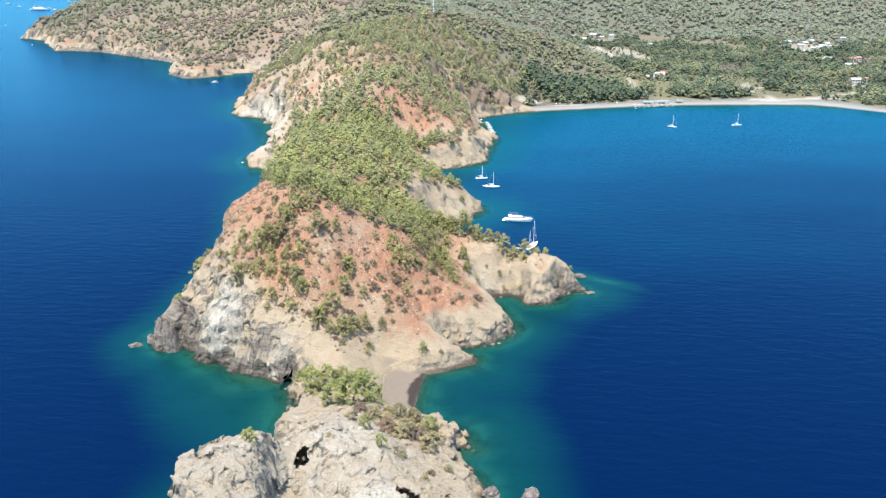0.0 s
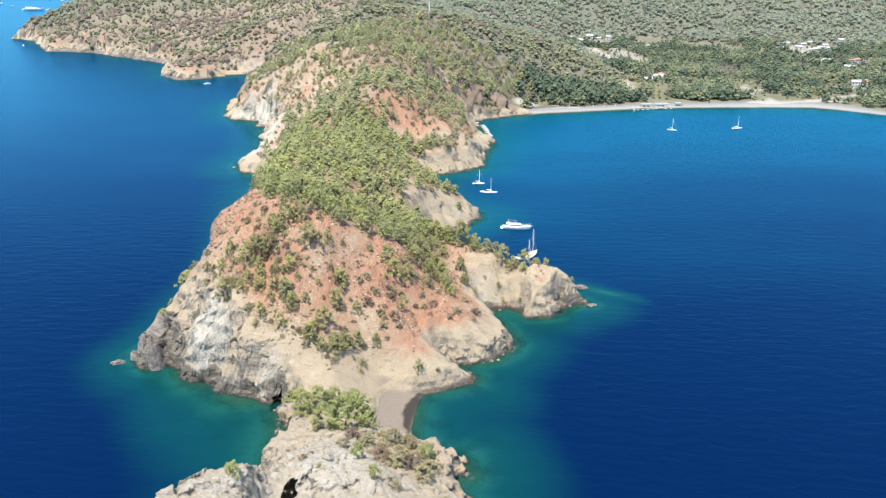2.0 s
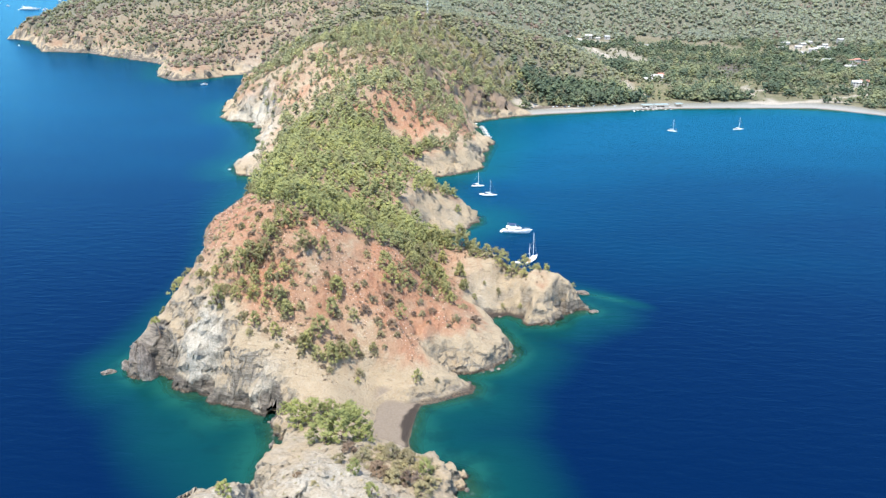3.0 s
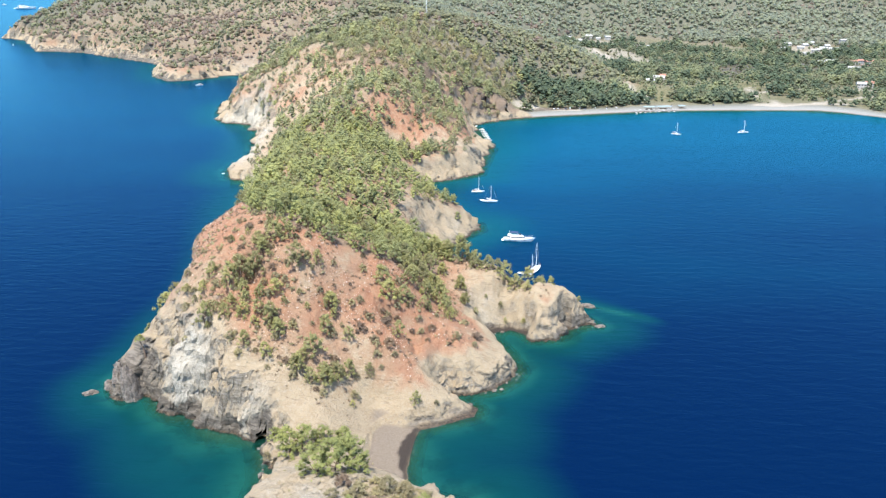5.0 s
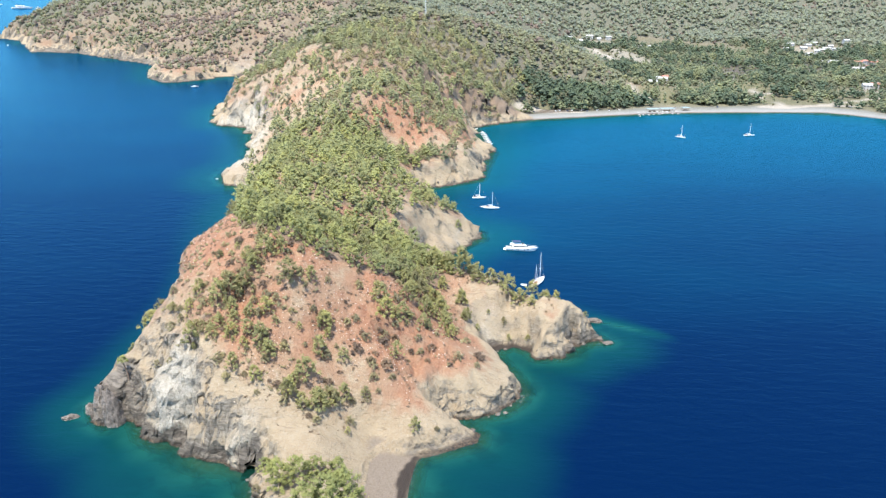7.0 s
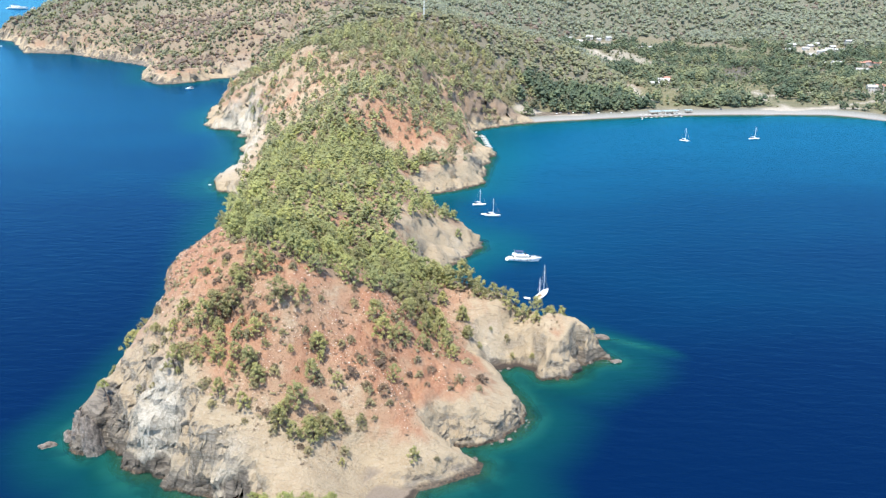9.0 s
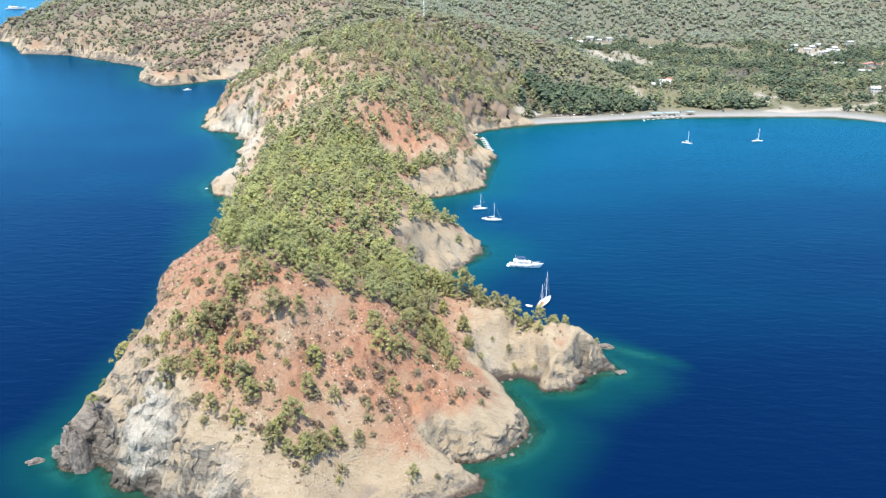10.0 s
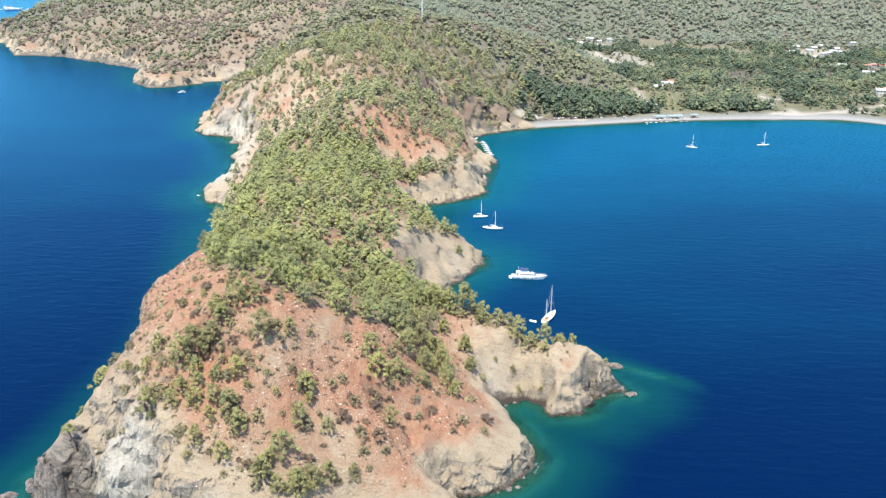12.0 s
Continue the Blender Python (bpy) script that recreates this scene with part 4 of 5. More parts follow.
SPUR_TREES = [(-74.0, 303.0, 5.2), (-71.0, 308.0, 5.6), (-69.0, 313.0, 5.6), (-76.5, 306.0, 4.4), (-66.0, 309.0, 4.6), (-78.0, 300.0, 5.2), (0.1, 371.5, 5.6),
              (4.7, 366.5, 5.4), (12.6, 363.2, 6.6), (16.4, 360.5, 5.6), (-21.5, 336.0, 5.5), (-15.0, 344.5, 5.0), (-14.0, 336.0, 4.6), (-19.0, 323.0, 5.2),
              (-9.5, 318.0, 4.0), (27.2, 362.0, 6.2), (8.6, 366.0, 5.0), (21.5, 361.0, 5.4), (21.2, 356.3, 3.6), (31.5, 361.5, 4.6)]
SPUR_TREES += [(-0.5, 368.0, 5.0), (-6.4, 372.9, 8.9), (-13.1, 373.5, 7.5), (-18.6, 373.8, 6.7), (-13.8, 361.2, 3.8), (-6.2, 353.7, 4.2), (-4.6, 346.3, 3.7),
              (28.0, 357.6, 2.1), (43.0, 357.0, 2.0), (-25.8, 469.3, 6.3), (-23.9, 353.1, 6.2), (-26.5, 334.3, 5.8), (-20.5, 347.6, 4.9), (-24.2, 329.3, 5.0),
              (-17.2, 342.4, 5.2), (10.6, 353.6, 2.1), (0.2, 346.6, 2.5), (12.6, 349.4, 1.9), (19.6, 347.2, 1.9), (4.3, 354.3, 1.7)]
ISLET_TREES = [(-43.1, 227.6, 6.9), (-38.1, 228.2, 7.7), (-34.0, 231.5, 7.6), (-32.2, 236.4, 4.7), (-53.8, 242.6, 6.1), (-49.3, 245.4, 6.1), (-60.8, 254.7, 4.3),
              (-56.0, 177.4, 3.6), (-57.6, 179.6, 2.0), (-31.0, 203.5, 3.8), (-12.9, 214.8, 4.4), (-25.0, 194.9, 3.4), (-19.3, 195.1, 2.7), (-56.4, 187.3, 1.3),
              (-15.0, 230.0, 1.4), (-44.7, 248.4, 5.4), (-39.1, 250.5, 5.4)]
ISLET_SCRUB = [(-25.7, 209.4, 4.6), (-20.4, 207.2, 4.6), (-13.0, 204.6, 4.2), (-16.8, 207.5, 5.0), (-30.0, 214.8, 4.0), (-22.4, 219.6, 4.1), (-11.2, 193.0, 1.7),
              (-6.6, 197.3, 2.1), (-36.2, 211.9, 2.9), (-23.5, 209.6, 3.6), (-11.2, 209.8, 3.6), (-18.5, 218.7, 4.1), (-34.6, 220.4, 3.3), (-12.6, 188.8, 1.7),
              (-61.7, 246.9, 2.1), (-44.9, 201.2, 1.7), (-39.3, 193.8, 1.3)]

pines = Grove("pine_tree", "bushy yellow-green pine on the rocky slope", "pines on the headland", PINE, 0.32, 9, clumps=38, needles=42, size=0.027, low=0.1, tall=1.1)
bushes = Grove("shrub", "low olive-green shrub on the stony slope", "shrubs on the headland", SCRUB, 0.0, 6, clumps=30, needles=26, size=0.045, low=0.05, tall=0.72, blunt=2.4)
heath = Grove("heather_shrub", "low grey-brown dry heather bush on red soil", "dry shrubs on the headland", GREY_SCRUB, 0.0, 5, clumps=20, needles=26, size=0.05, low=0.04, tall=0.45, blunt=2.6)
islet_pines = Grove("pine_tree", "bushy bright yellow-green pine on the islet", "pines on the islet", PINE_ISLET, 0.25, 5, clumps=46, needles=42, size=0.025, low=0.08, tall=0.95, blunt=2.2)
for x, y, s in WEST_TREES + SLOPE_TREES + SPUR_TREES + ISLET_TREES:
    if s > 3.1 or x > 0:
        (islet_pines if y < 258 else pines).add(x, y, s * (1.45 if s > 6 and 225 < y < 250 else 1.2))
    else:
        bushes.add(x, y, s * 1.15)
for i, (x, y, s) in enumerate(SLOPE_SCRUB):
    heath.add(x, y, s * 1.05)
for i, (x, y, s) in enumerate(ISLET_SCRUB):
    (bushes if i % 3 else heath).add(x, y, s * 1.35)


def scatter(x0, x1, y0, y1, gap, chance, seed, jitter=0.48):
    """Jittered places, thinned by the density."""
    rng = np.random.default_rng(seed)
    X, Y = np.meshgrid(np.arange(x0, x1, gap), np.arange(y0, y1, gap))
    x, y = (a.ravel() + rng.uniform(-jitter, jitter, a.size) * gap for a in (X, Y))
    keep = rng.random(x.size) < chance(x, y)
    return x[keep], y[keep]


def thicket(name, label, category, shapes, x, y, size, material, seed, lift=0.0):
    """Many plants too many to count, as one mesh."""
    rng = np.random.default_rng(seed)
    z, _ = ground(x, y)
    which = rng.integers(0, len(shapes), len(x))
    spin, tall = rng.uniform(0, 2 * math.pi, len(x)), rng.uniform(0.8, 1.25, len(x))
    tone = rng.random(len(x))
    vs, fs, tones, n = [], [], [], 0
    for k, (v, f) in enumerate(shapes):
        m = which == k
        c, s = np.cos(spin[m])[:, None], np.sin(spin[m])[:, None]
        sz = size[m][:, None]
        X = (v[None, :, 0] * c - v[None, :, 1] * s) * sz + x[m][:, None]
        Y = (v[None, :, 0] * s + v[None, :, 1] * c) * sz + y[m][:, None]
        Z = v[None, :, 2] * sz * tall[m][:, None] + (z[m] - 0.05 * size[m] + lift)[:, None]
        vs.append(np.stack([X, Y, Z], -1).reshape(-1, 3))
        fs.append((f[None] + (np.arange(m.sum()) * len(v))[:, None, None]).reshape(-1, 3) + n)
        n += m.sum() * len(v)
        tones.append(np.repeat(tone[m], len(v)))
    me = mesh_of(name, np.concatenate(vs), np.concatenate(fs), material)
    store(me, "tone", np.concatenate(tones))
    return tagged(new(name, me), label, category, kind="stuff")


ex, ey = scatter(-108, 6, 268, 345, 3.6, lambda x, y: (wooded(x, y) < 0.3) * step01(8, 16, shore_distance(x, y)) * np.clip(0.95 * blob(x, y, -80, 293, 18, 17) + 0.8 * blob(x, y, -76, 318, 11, 14) + 0.45 * blob(x, y, -18, 330, 12, 24)
                + 0.5 * blob(x, y, -50, 272, 10, 7) + 0.25 * (fbm(x / 8, y / 8, octaves=2, seed=14) > 0.1), 0, 0.9), 95)
extra_rng = random.Random(21)
for x, y in zip(ex.tolist(), ey.tolist()):
    pick = extra_rng.random()
    (bushes if pick < 0.55 else heath if pick < 0.75 else pines).add(x, y, extra_rng.uniform(1.3, 3.6))

# nearest rows of the wood, tree by tree
wx, wy = scatter(-112, -2, 314, 400, 5.0, lambda x, y: wooded(x, y) * 0.95, 71)
order = np.argsort(wy)
wood_rng = random.Random(5)
wood = Grove("pine_tree", "bushy bright green pine in the hilltop wood", "pines of the hilltop wood", PINE_BRIGHT, 0.3, 9, clumps=38, needles=42, size=0.027, low=0.1, tall=1.12)
near_wood = set(order[:170].tolist())
for i in order[:170]:
    wood.add(float(wx[i]), float(wy[i]), wood_rng.uniform(4.0, 8.4))
mid_shapes = [crown_shape(300 + i, 15, 13, 0.046, 0.08, 1.05, solid=0.9) for i in range(10)]
far_shapes = [crown_shape(400 + i, 3, 5, 0.10, 0.2, 0.8, 0.26, 2.4, 1.05, 0.95) for i in range(10)]
low_shapes = [crown_shape(450 + i, 3, 5, 0.10, 0.1, 0.5, 0.30, 2.4, 1.1, 0.95) for i in range(10)]
ridge_shapes = [crown_shape(480 + i, 2, 4, 0.13, 0.2, 0.75, 0.22, 2.4, 1.05, 0.95) for i in range(10)]
plain_shapes = [crown_shape(700 + i, 9, 6, 0.075, 0.15, 0.9, 0.42, 2.6, 1.05, 0.9) for i in range(10)]
rest = order[170:]
bx, by = scatter(-150, 0, 400, 620, 4.6, lambda x, y: wooded(x, y) * 0.95, 72)
x, y = np.concatenate([wx[rest], bx]), np.concatenate([wy[rest], by])
thicket("pine_wood", "dense yellow-green pines over the saddle", "trees", mid_shapes, x, y, np.random.default_rng(1).uniform(3.6, 8.6, len(x)), PINE_BRIGHT, 81)
x, y = scatter(-270, 150, 600, 960, 5.0, lambda x, y: wooded(x, y) * 0.85 * ((x < 30) | (ground(x, y)[0] > 10)), 73, 0.8)
shade = fbm(x / 22, y / 22, octaves=2, seed=3) + np.random.default_rng(3).normal(size=len(x)) * 0.35
for name, label, cond, mat, seed in (("hill_pines", "green pines on the coastal hill", shade < 0.22, HILL_PINE, 82), ("hill_scrub", "grey-brown scrub on the coastal hill", shade >= 0.22, SCRUB, 83)):
    thicket(name, label, "trees", mid_shapes if mat == HILL_PINE else plain_shapes, x[cond], y[cond], np.random.default_rng(seed).uniform(4.2, 9.4, cond.sum()) * (1.0 if mat == HILL_PINE else 0.7), mat, seed)
x, y = scatter(-262, 20, 560, 960, 6.0, lambda x, y: 0.6 * step01(4, 12, shore_distance(x, y)) * (wooded(x, y) < 0.6), 74)
thicket("slope_shrubs", "scattered dark shrubs on bare slopes", "shrubs", plain_shapes, x, y, np.random.default_rng(2).uniform(1.8, 4.2, len(x)), PINE_FAR, 84)


def in_view(x, y):
    """The wedge of land that the open side of the hills leaves in sight."""
    return (np.abs(x + 0.03 * y) < 0.60 * y + 40).astype(float)


def plain_wood(x, y):
    d = shore_distance(x, y)
    z, _ = ground(x, y)
    n = fbm(x / 42, y / 34, octaves=3, seed=67)
    belt = blob(x, y, 120, 985, 70, 50) + blob(x, y, 262, 985, 55, 24) + blob(x, y, 480, 1190, 95, 90) + 0.6 * blob(x, y, 240, 1240, 70, 70) + 0.8 * blob(x, y, 420, 1450, 120, 60)
    bare = bare_ground(x, y) + 0.95 * grassland(x, y) + np.max([line_of(x, y, p, 20.0 if i == 0 else 12.0) for i, p in enumerate(TRACKS)], axis=0)
    return (step01(-0.32, 0.02, n + 0.9 * belt) * 0.9 * (1 - 1.5 * bare).clip(0, 1)) * step01(30, 36, d) * (z < 13) * (y > 880) * (x > 20)


x, y = scatter(20, 900, 890, 1720, 9.5, lambda x, y: np.maximum(plain_wood(x, y), 0.04 * grassland(x, y)) * in_view(x, y), 75, 0.8)
shade = fbm(x / 50, y / 50, octaves=2, seed=4) + np.random.default_rng(4).normal(size=len(x)) * 0.3 + 0.5 * blob(x, y, 262, 1000, 60, 40) + 0.6 * blob(x, y, 490, 1250, 45, 60)
for name, label, cond, mat, seed in (("plain_trees", "dark green broad-leaved trees on the plain", shade < 0.3, BROADLEAF, 85), ("plain_pines", "lighter green pines and olives on the plain", shade >= 0.3, OLIVE, 86)):
    thicket(name, label, "trees", plain_shapes, x[cond], y[cond], np.random.default_rng(seed).uniform(6.5, 14.5, cond.sum()) * (1 + 0.3 * blob(x[cond], y[cond], 125, 955, 75, 34)), mat, seed)
x, y = scatter(20, 900, 890, 1720, 9.0, lambda x, y: 0.45 * (1 - bare_ground(x, y)) * (plain_wood(x, y) < 0.4) * step01(34, 44, shore_distance(x, y)) * (y > 880) * in_view(x, y), 76)
thicket("plain_scrub", "dry olive bushes on open ground", "shrubs", far_shapes, x, y, np.random.default_rng(6).uniform(2.5, 5.5, len(x)), OLIVE, 87)


def far_chance(x, y):
    z, _ = ground(x, y)
    return wooded(x, y) * in_view(x, y) * np.where(x > -20, z > 11, 1.0) * (1 - 1.5 * bare_ground(x, y)).clip(0, 1) * (0.98 - 0.15 * step01(1450, 1700, y))


x, y = scatter(-1000, 1300, 960, 2250, 6.3, far_chance, 77, 1.0)
shade = fbm(x / 60, y / 60, octaves=2, seed=8) + np.random.default_rng(9).normal(size=len(x)) * 0.4 + 0.6 * step01(-150, -350, x) * step01(1700, 1450, y) - 0.2
shade = np.where(x > -150, shade * 0.5, shade)
point = (x < -150) & (y < 1700)
back = (y + 0.9 * x + 60 * vnoise(x / 60, y / 60, seed=53) < 1400) & (x > -190) & (x < 210)
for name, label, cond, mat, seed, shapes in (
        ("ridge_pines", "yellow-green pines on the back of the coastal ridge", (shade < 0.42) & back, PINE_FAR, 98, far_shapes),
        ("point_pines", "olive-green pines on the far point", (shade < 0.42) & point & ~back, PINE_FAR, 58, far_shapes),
        ("plain_forest", "grey-green pine forest on the lower slopes, paled with painted haze", (shade < 0.42) & ~back & ~point & (y < 1600), HAZED_PINE, 88, far_shapes),
        ("far_forest", "grey-green pine forest on far mountain slopes, paled with painted haze", (shade < 0.42) & ~back & ~point & (y >= 1600), HAZED_PINE, 59, ridge_shapes),
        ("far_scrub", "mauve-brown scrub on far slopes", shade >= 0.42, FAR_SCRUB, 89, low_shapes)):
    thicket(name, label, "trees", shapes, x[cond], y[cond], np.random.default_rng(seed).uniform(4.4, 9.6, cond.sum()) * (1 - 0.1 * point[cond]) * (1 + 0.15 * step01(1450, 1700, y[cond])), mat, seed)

x, y = scatter(-960, -150, 960, 1560, 7.5, lambda x, y: 0.75 * step01(2, 8, shore_distance(x, y)) * (wooded(x, y) < 0.75) * step01(-0.5, 0.3, fbm(x / 35, y / 35, octaves=3, seed=19)), 93)
thicket("point_shrubs", "dark low shrubs down to the shore of the far point", "shrubs", low_shapes, x, y, np.random.default_rng(12).uniform(2.6, 5.2, len(x)), PINE_FAR, 94)
x, y = scatter(40, 320, 925, 1010, 6.0, lambda x, y: step01(0.3, 0.6, blob(x, y, 112, 962, 75, 24) + blob(x, y, 262, 978, 55, 14)) * (1 - bare_ground(x, y)) * (grassland(x, y) < 0.3) * step01(26, 32, shore_distance(x, y)), 96)
thicket("beach_wood", "dense dark green trees behind the grey beach", "trees", plain_shapes, x, y, np.random.default_rng(13).uniform(9.0, 14.5, len(x)), BROADLEAF, 97)
tuft_shapes_low = [crown_shape(640 + i, 8, 12, 0.085, 0.06, 0.5, 0.46, 2.6) for i in range(5)]
# low scrub on the back of the islet
x, y = scatter(-42, -2, 205, 236, 2.0, lambda x, y: 0.8 * step01(0.25, 0.7, blob(x, y, -20, 218, 14, 9)) * step01(3, 6, shore_distance(x, y)), 98)
thicket("islet_scrub", "grey-brown dry scrub on the back of the islet", "shrubs", tuft_shapes_low, x, y, np.random.default_rng(14).uniform(1.2, 2.6, len(x)), SCRUB, 99)

# stones and tufts on the red slope
STONE = plain_material("pale_stone", (0.42, 0.335, 0.265), 0.85, 0.2, 2.0)
rock_shapes = [ball(np.random.default_rng(500 + i), 1, 0.22) for i in range(6)]
tuft_shapes = [crown_shape(600 + i, 3, 9, 0.12, 0.06, 0.40, 0.34, 2.6) for i in range(5)]


def open_slope(x, y):
    z, d = ground(x, y)
    return step01(7, 16, d) * step01(8, 16, z) * (wooded(x, y) < 0.4) * (0.5 + 0.9 * fbm(x / 9, y / 9, octaves=3, seed=44)).clip(0.05, 1)


x, y = scatter(-112, 20, 266, 400, 0.95, lambda x, y: open_slope(x, y) * 0.9 * (0.45 + 0.55 * blob(x, y, -40, 298, 32, 30)), 78)
thicket("loose_stones", "small pale stones strewn over red soil", "stones", rock_shapes, x, y, np.random.default_rng(7).uniform(0.06, 0.18, len(x)) * (1 + 1.3 * np.random.default_rng(17).random(len(x)) ** 5), STONE, 90)
x, y = scatter(-115, 30, 262, 400, 1.7, lambda x, y: open_slope(x, y) * 0.8, 79)
thicket("dry_tufts", "small brown dry tufts on the slope", "tufts", tuft_shapes, x, y, np.random.default_rng(8).uniform(0.45, 1.35, len(x)), GREY_SCRUB, 91)
x, y = scatter(-112, 0, 272, 350, 1.6, lambda x, y: open_slope(x, y) * np.clip(0.9 * blob(x, y, -84, 300, 18, 24) + 0.5 * blob(x, y, -52, 274, 12, 8) + 0.3 * blob(x, y, -18, 325, 14, 24), 0, 1), 85)
thicket("olive_tufts", "low olive-grey undergrowth on the slope", "tufts", tuft_shapes, x, y, np.random.default_rng(15).uniform(0.9, 2.3, len(x)), SCRUB, 93)
x, y = scatter(-76, 0, 140, 250, 2.6, lambda x, y: 0.3 * step01(5, 10, shore_distance(x, y)), 80)
thicket("islet_tufts", "small dry tufts on pale rock", "tufts", tuft_shapes, x, y, np.random.default_rng(8).uniform(0.4, 1.1, len(x)), SCRUB, 92)


# ---- boats ----
WHITE = plain_material("white_gelcoat", (0.80, 0.80, 0.78), 0.25, 0.03, 0.8)
GLASS_DARK = plain_material("dark_window", (0.025, 0.03, 0.035), 0.08, 0.1)
TEAK = plain_material("teak_deck", (0.40, 0.27, 0.16), 0.6, 0.2, 4.0)
ALLOY = plain_material("painted_spar", (0.74, 0.74, 0.72), 0.35, 0.05)
CANVAS_BLUE = plain_material("navy_canvas", (0.03, 0.045, 0.10), 0.8, 0.2)
CANVAS = plain_material("cream_canvas", (0.50, 0.46, 0.39), 0.85, 0.1)
RUBBER = plain_material("grey_tube", (0.45, 0.45, 0.46), 0.6, 0.1)


def part(name, bm, material, parent, label=""):
    me = bpy.data.meshes.new(name)
    bm.to_mesh(me)
    bm.free()
    me.materials.append(material)
    ob = new(name, me)
    ob.parent = parent
    return tagged(ob, label)


def hull_form(length, beam, free, rise=0.5, stern=0.8, draught=0.5, stations=14):
    """A boat's hull, bow to +x, waterline at z = 0."""
    bm = bmesh.new()
    rows = []
    for i in range(stations + 1):
        u = i / stations
        w = beam / 2 * (stern + (1 - stern) * min(u / 0.4, 1)) * (1 - max(0, (u - 0.45) / 0.55) ** 2.2)
        w = max(w, 0.03)
        top = free * (1 + rise * u ** 2)
        x = -length / 2 + length * u
        rake = length * 0.07 * max(0, u - 0.7) / 0.3
        row = []
        for side in (-1, 1):
            ring = [(x - rake, side * w * 0.12, -draught), (x - rake * 0.6, side * w * 0.72, -0.05), (x + rake * 0.2, side * w * 0.93, top * 0.5), (x + rake, side * w, top), (x + rake, side * w * 0.93, top)]
            row.append(ring if side < 0 else ring[::-1])
        rows.append([bm.verts.new(p) for p in row[1] + row[0]])
    for a, b in zip(rows, rows[1:]):
        for k in range(len(a)):
            n = (k + 1) % len(a)
            bm.faces.new((a[k], a[n], b[n], b[k]))
    bm.faces.new(rows[0][::-1])
    bm.faces.new(rows[-1])
    bmesh.ops.recalc_face_normals(bm, faces=bm.faces)
    return bm


def slab(x0, x1, w0, w1, z0, z1, lean0=0.0, lean1=0.0, taper=0.85):
    """A rounded box along a boat: w0 wide aft, w1 forward, raked ends."""
    bm = bmesh.new()
    lo = [bm.verts.new(p) for p in ((x0, -w0 / 2, z0), (x1, -w1 / 2, z0), (x1, w1 / 2, z0), (x0, w0 / 2, z0))]
    hi = [bm.verts.new(p) for p in ((x0 + lean0, -w0 / 2 * taper, z1), (x1 - lean1, -w1 / 2 * taper, z1), (x1 - lean1, w1 / 2 * taper, z1), (x0 + lean0, w0 / 2 * taper, z1))]
    bm.faces.new(lo[::-1])
    bm.faces.new(hi)
    for k in range(4):
        n = (k + 1) % 4
        bm.faces.new((lo[k], lo[n], hi[n], hi[k]))
    bmesh.ops.bevel(bm, geom=bm.edges[:], offset=min(0.12, (z1 - z0) * 0.2), segments=2, affect="EDGES", profile=0.5)
    return bm


def rod(a, b, r0, r1=None, sides=8):
    bm = bmesh.new()
    v, f = tube([a, ((Vector(a) + Vector(b)) / 2)[:], b], (r0, (r0 + (r1 or r0)) / 2, r1 or r0), sides)
    vs = [bm.verts.new(p) for p in v]
    for q in f:
        bm.faces.new([vs[i] for i in q])
    bm.faces.new(vs[:sides][::-1])
    bm.faces.new(vs[-sides:])
    return bm


def motor_yacht():
    y = tagged(new("motor_yacht"), "white flybridge motor yacht at anchor on blue water", "yacht")
    part("hull", hull_form(18, 4.8, 1.45, 0.55), WHITE, y)
    part("deck", slab(-8.7, 5.0, 4.0, 2.4, 1.36, 1.56), CANVAS, y, "pale cream deck")
    part("bow_deck", slab(1.0, 8.2, 3.3, 0.5, 1.75, 2.12, 0.2, 0.5), WHITE, y)
    c = part("cabin", slab(-5.4, 5.2, 4.0, 2.4, 1.5, 3.15, 0.3, 2.8), WHITE, y)
    part("window", slab(-4.4, 4.5, 3.96, 2.5, 2.2, 2.72, 0.1, 0.95, 0.93), GLASS_DARK, c, "dark tinted window band")
    f = part("flybridge", slab(-6.6, 2.4, 3.6, 2.4, 3.1, 3.65, 0.0, 1.0), WHITE, y)
    part("windscreen", slab(0.2, 1.6, 2.5, 2.1, 3.6, 4.2, 0.7, 0.3), GLASS_DARK, f, "dark raked windscreen")
    part("awning", slab(-4.8, -0.2, 3.0, 2.6, 5.0, 5.2), CANVAS_BLUE, y, "dark blue sun awning")
    for sx, sy in ((-4.4, -1.3), (-4.4, 1.3), (-0.7, -1.15), (-0.7, 1.15)):
        part("awning_post", rod((sx, sy, 3.6), (sx, sy, 5.05), 0.05), ALLOY, y)
    part("radar_mast", rod((-5.2, 0, 3.6), (-5.6, 0, 6.2), 0.12, 0.05), ALLOY, y)
    part("swim_platform", slab(-10.3, -8.7, 4.0, 4.2, 0.35, 0.55), WHITE, y)
    for k, sy in enumerate((-1, 1)):
        part("bow_rail", rod((2.0, sy * 1.95, 2.5), (8.9, sy * 0.25, 3.0), 0.035), ALLOY, y)
        for px in (2.0, 4.2, 6.4):
            part("rail_post", rod((px, sy * (1.95 - (px - 2) * 0.25), 1.6), (px, sy * (1.95 - (px - 2) * 0.25), 2.5 + (px - 2) * 0.07), 0.03), ALLOY, y)
    for k in range(3):
        part("fender", rod((-5 + 3.6 * k, -2.5, 0.5), (-5 + 3.6 * k, -2.5, 1.3), 0.16), CANVAS_BLUE, y)
    for k in range(4):
        part("porthole", slab(-3 + 2.1 * k, -1.7 + 2.1 * k, 4.55 - 0.16 * k * k * 0.5, 4.5 - 0.2 * k * k * 0.5, 0.95, 1.25, 0, 0, 1.0), GLASS_DARK, y)
    return y


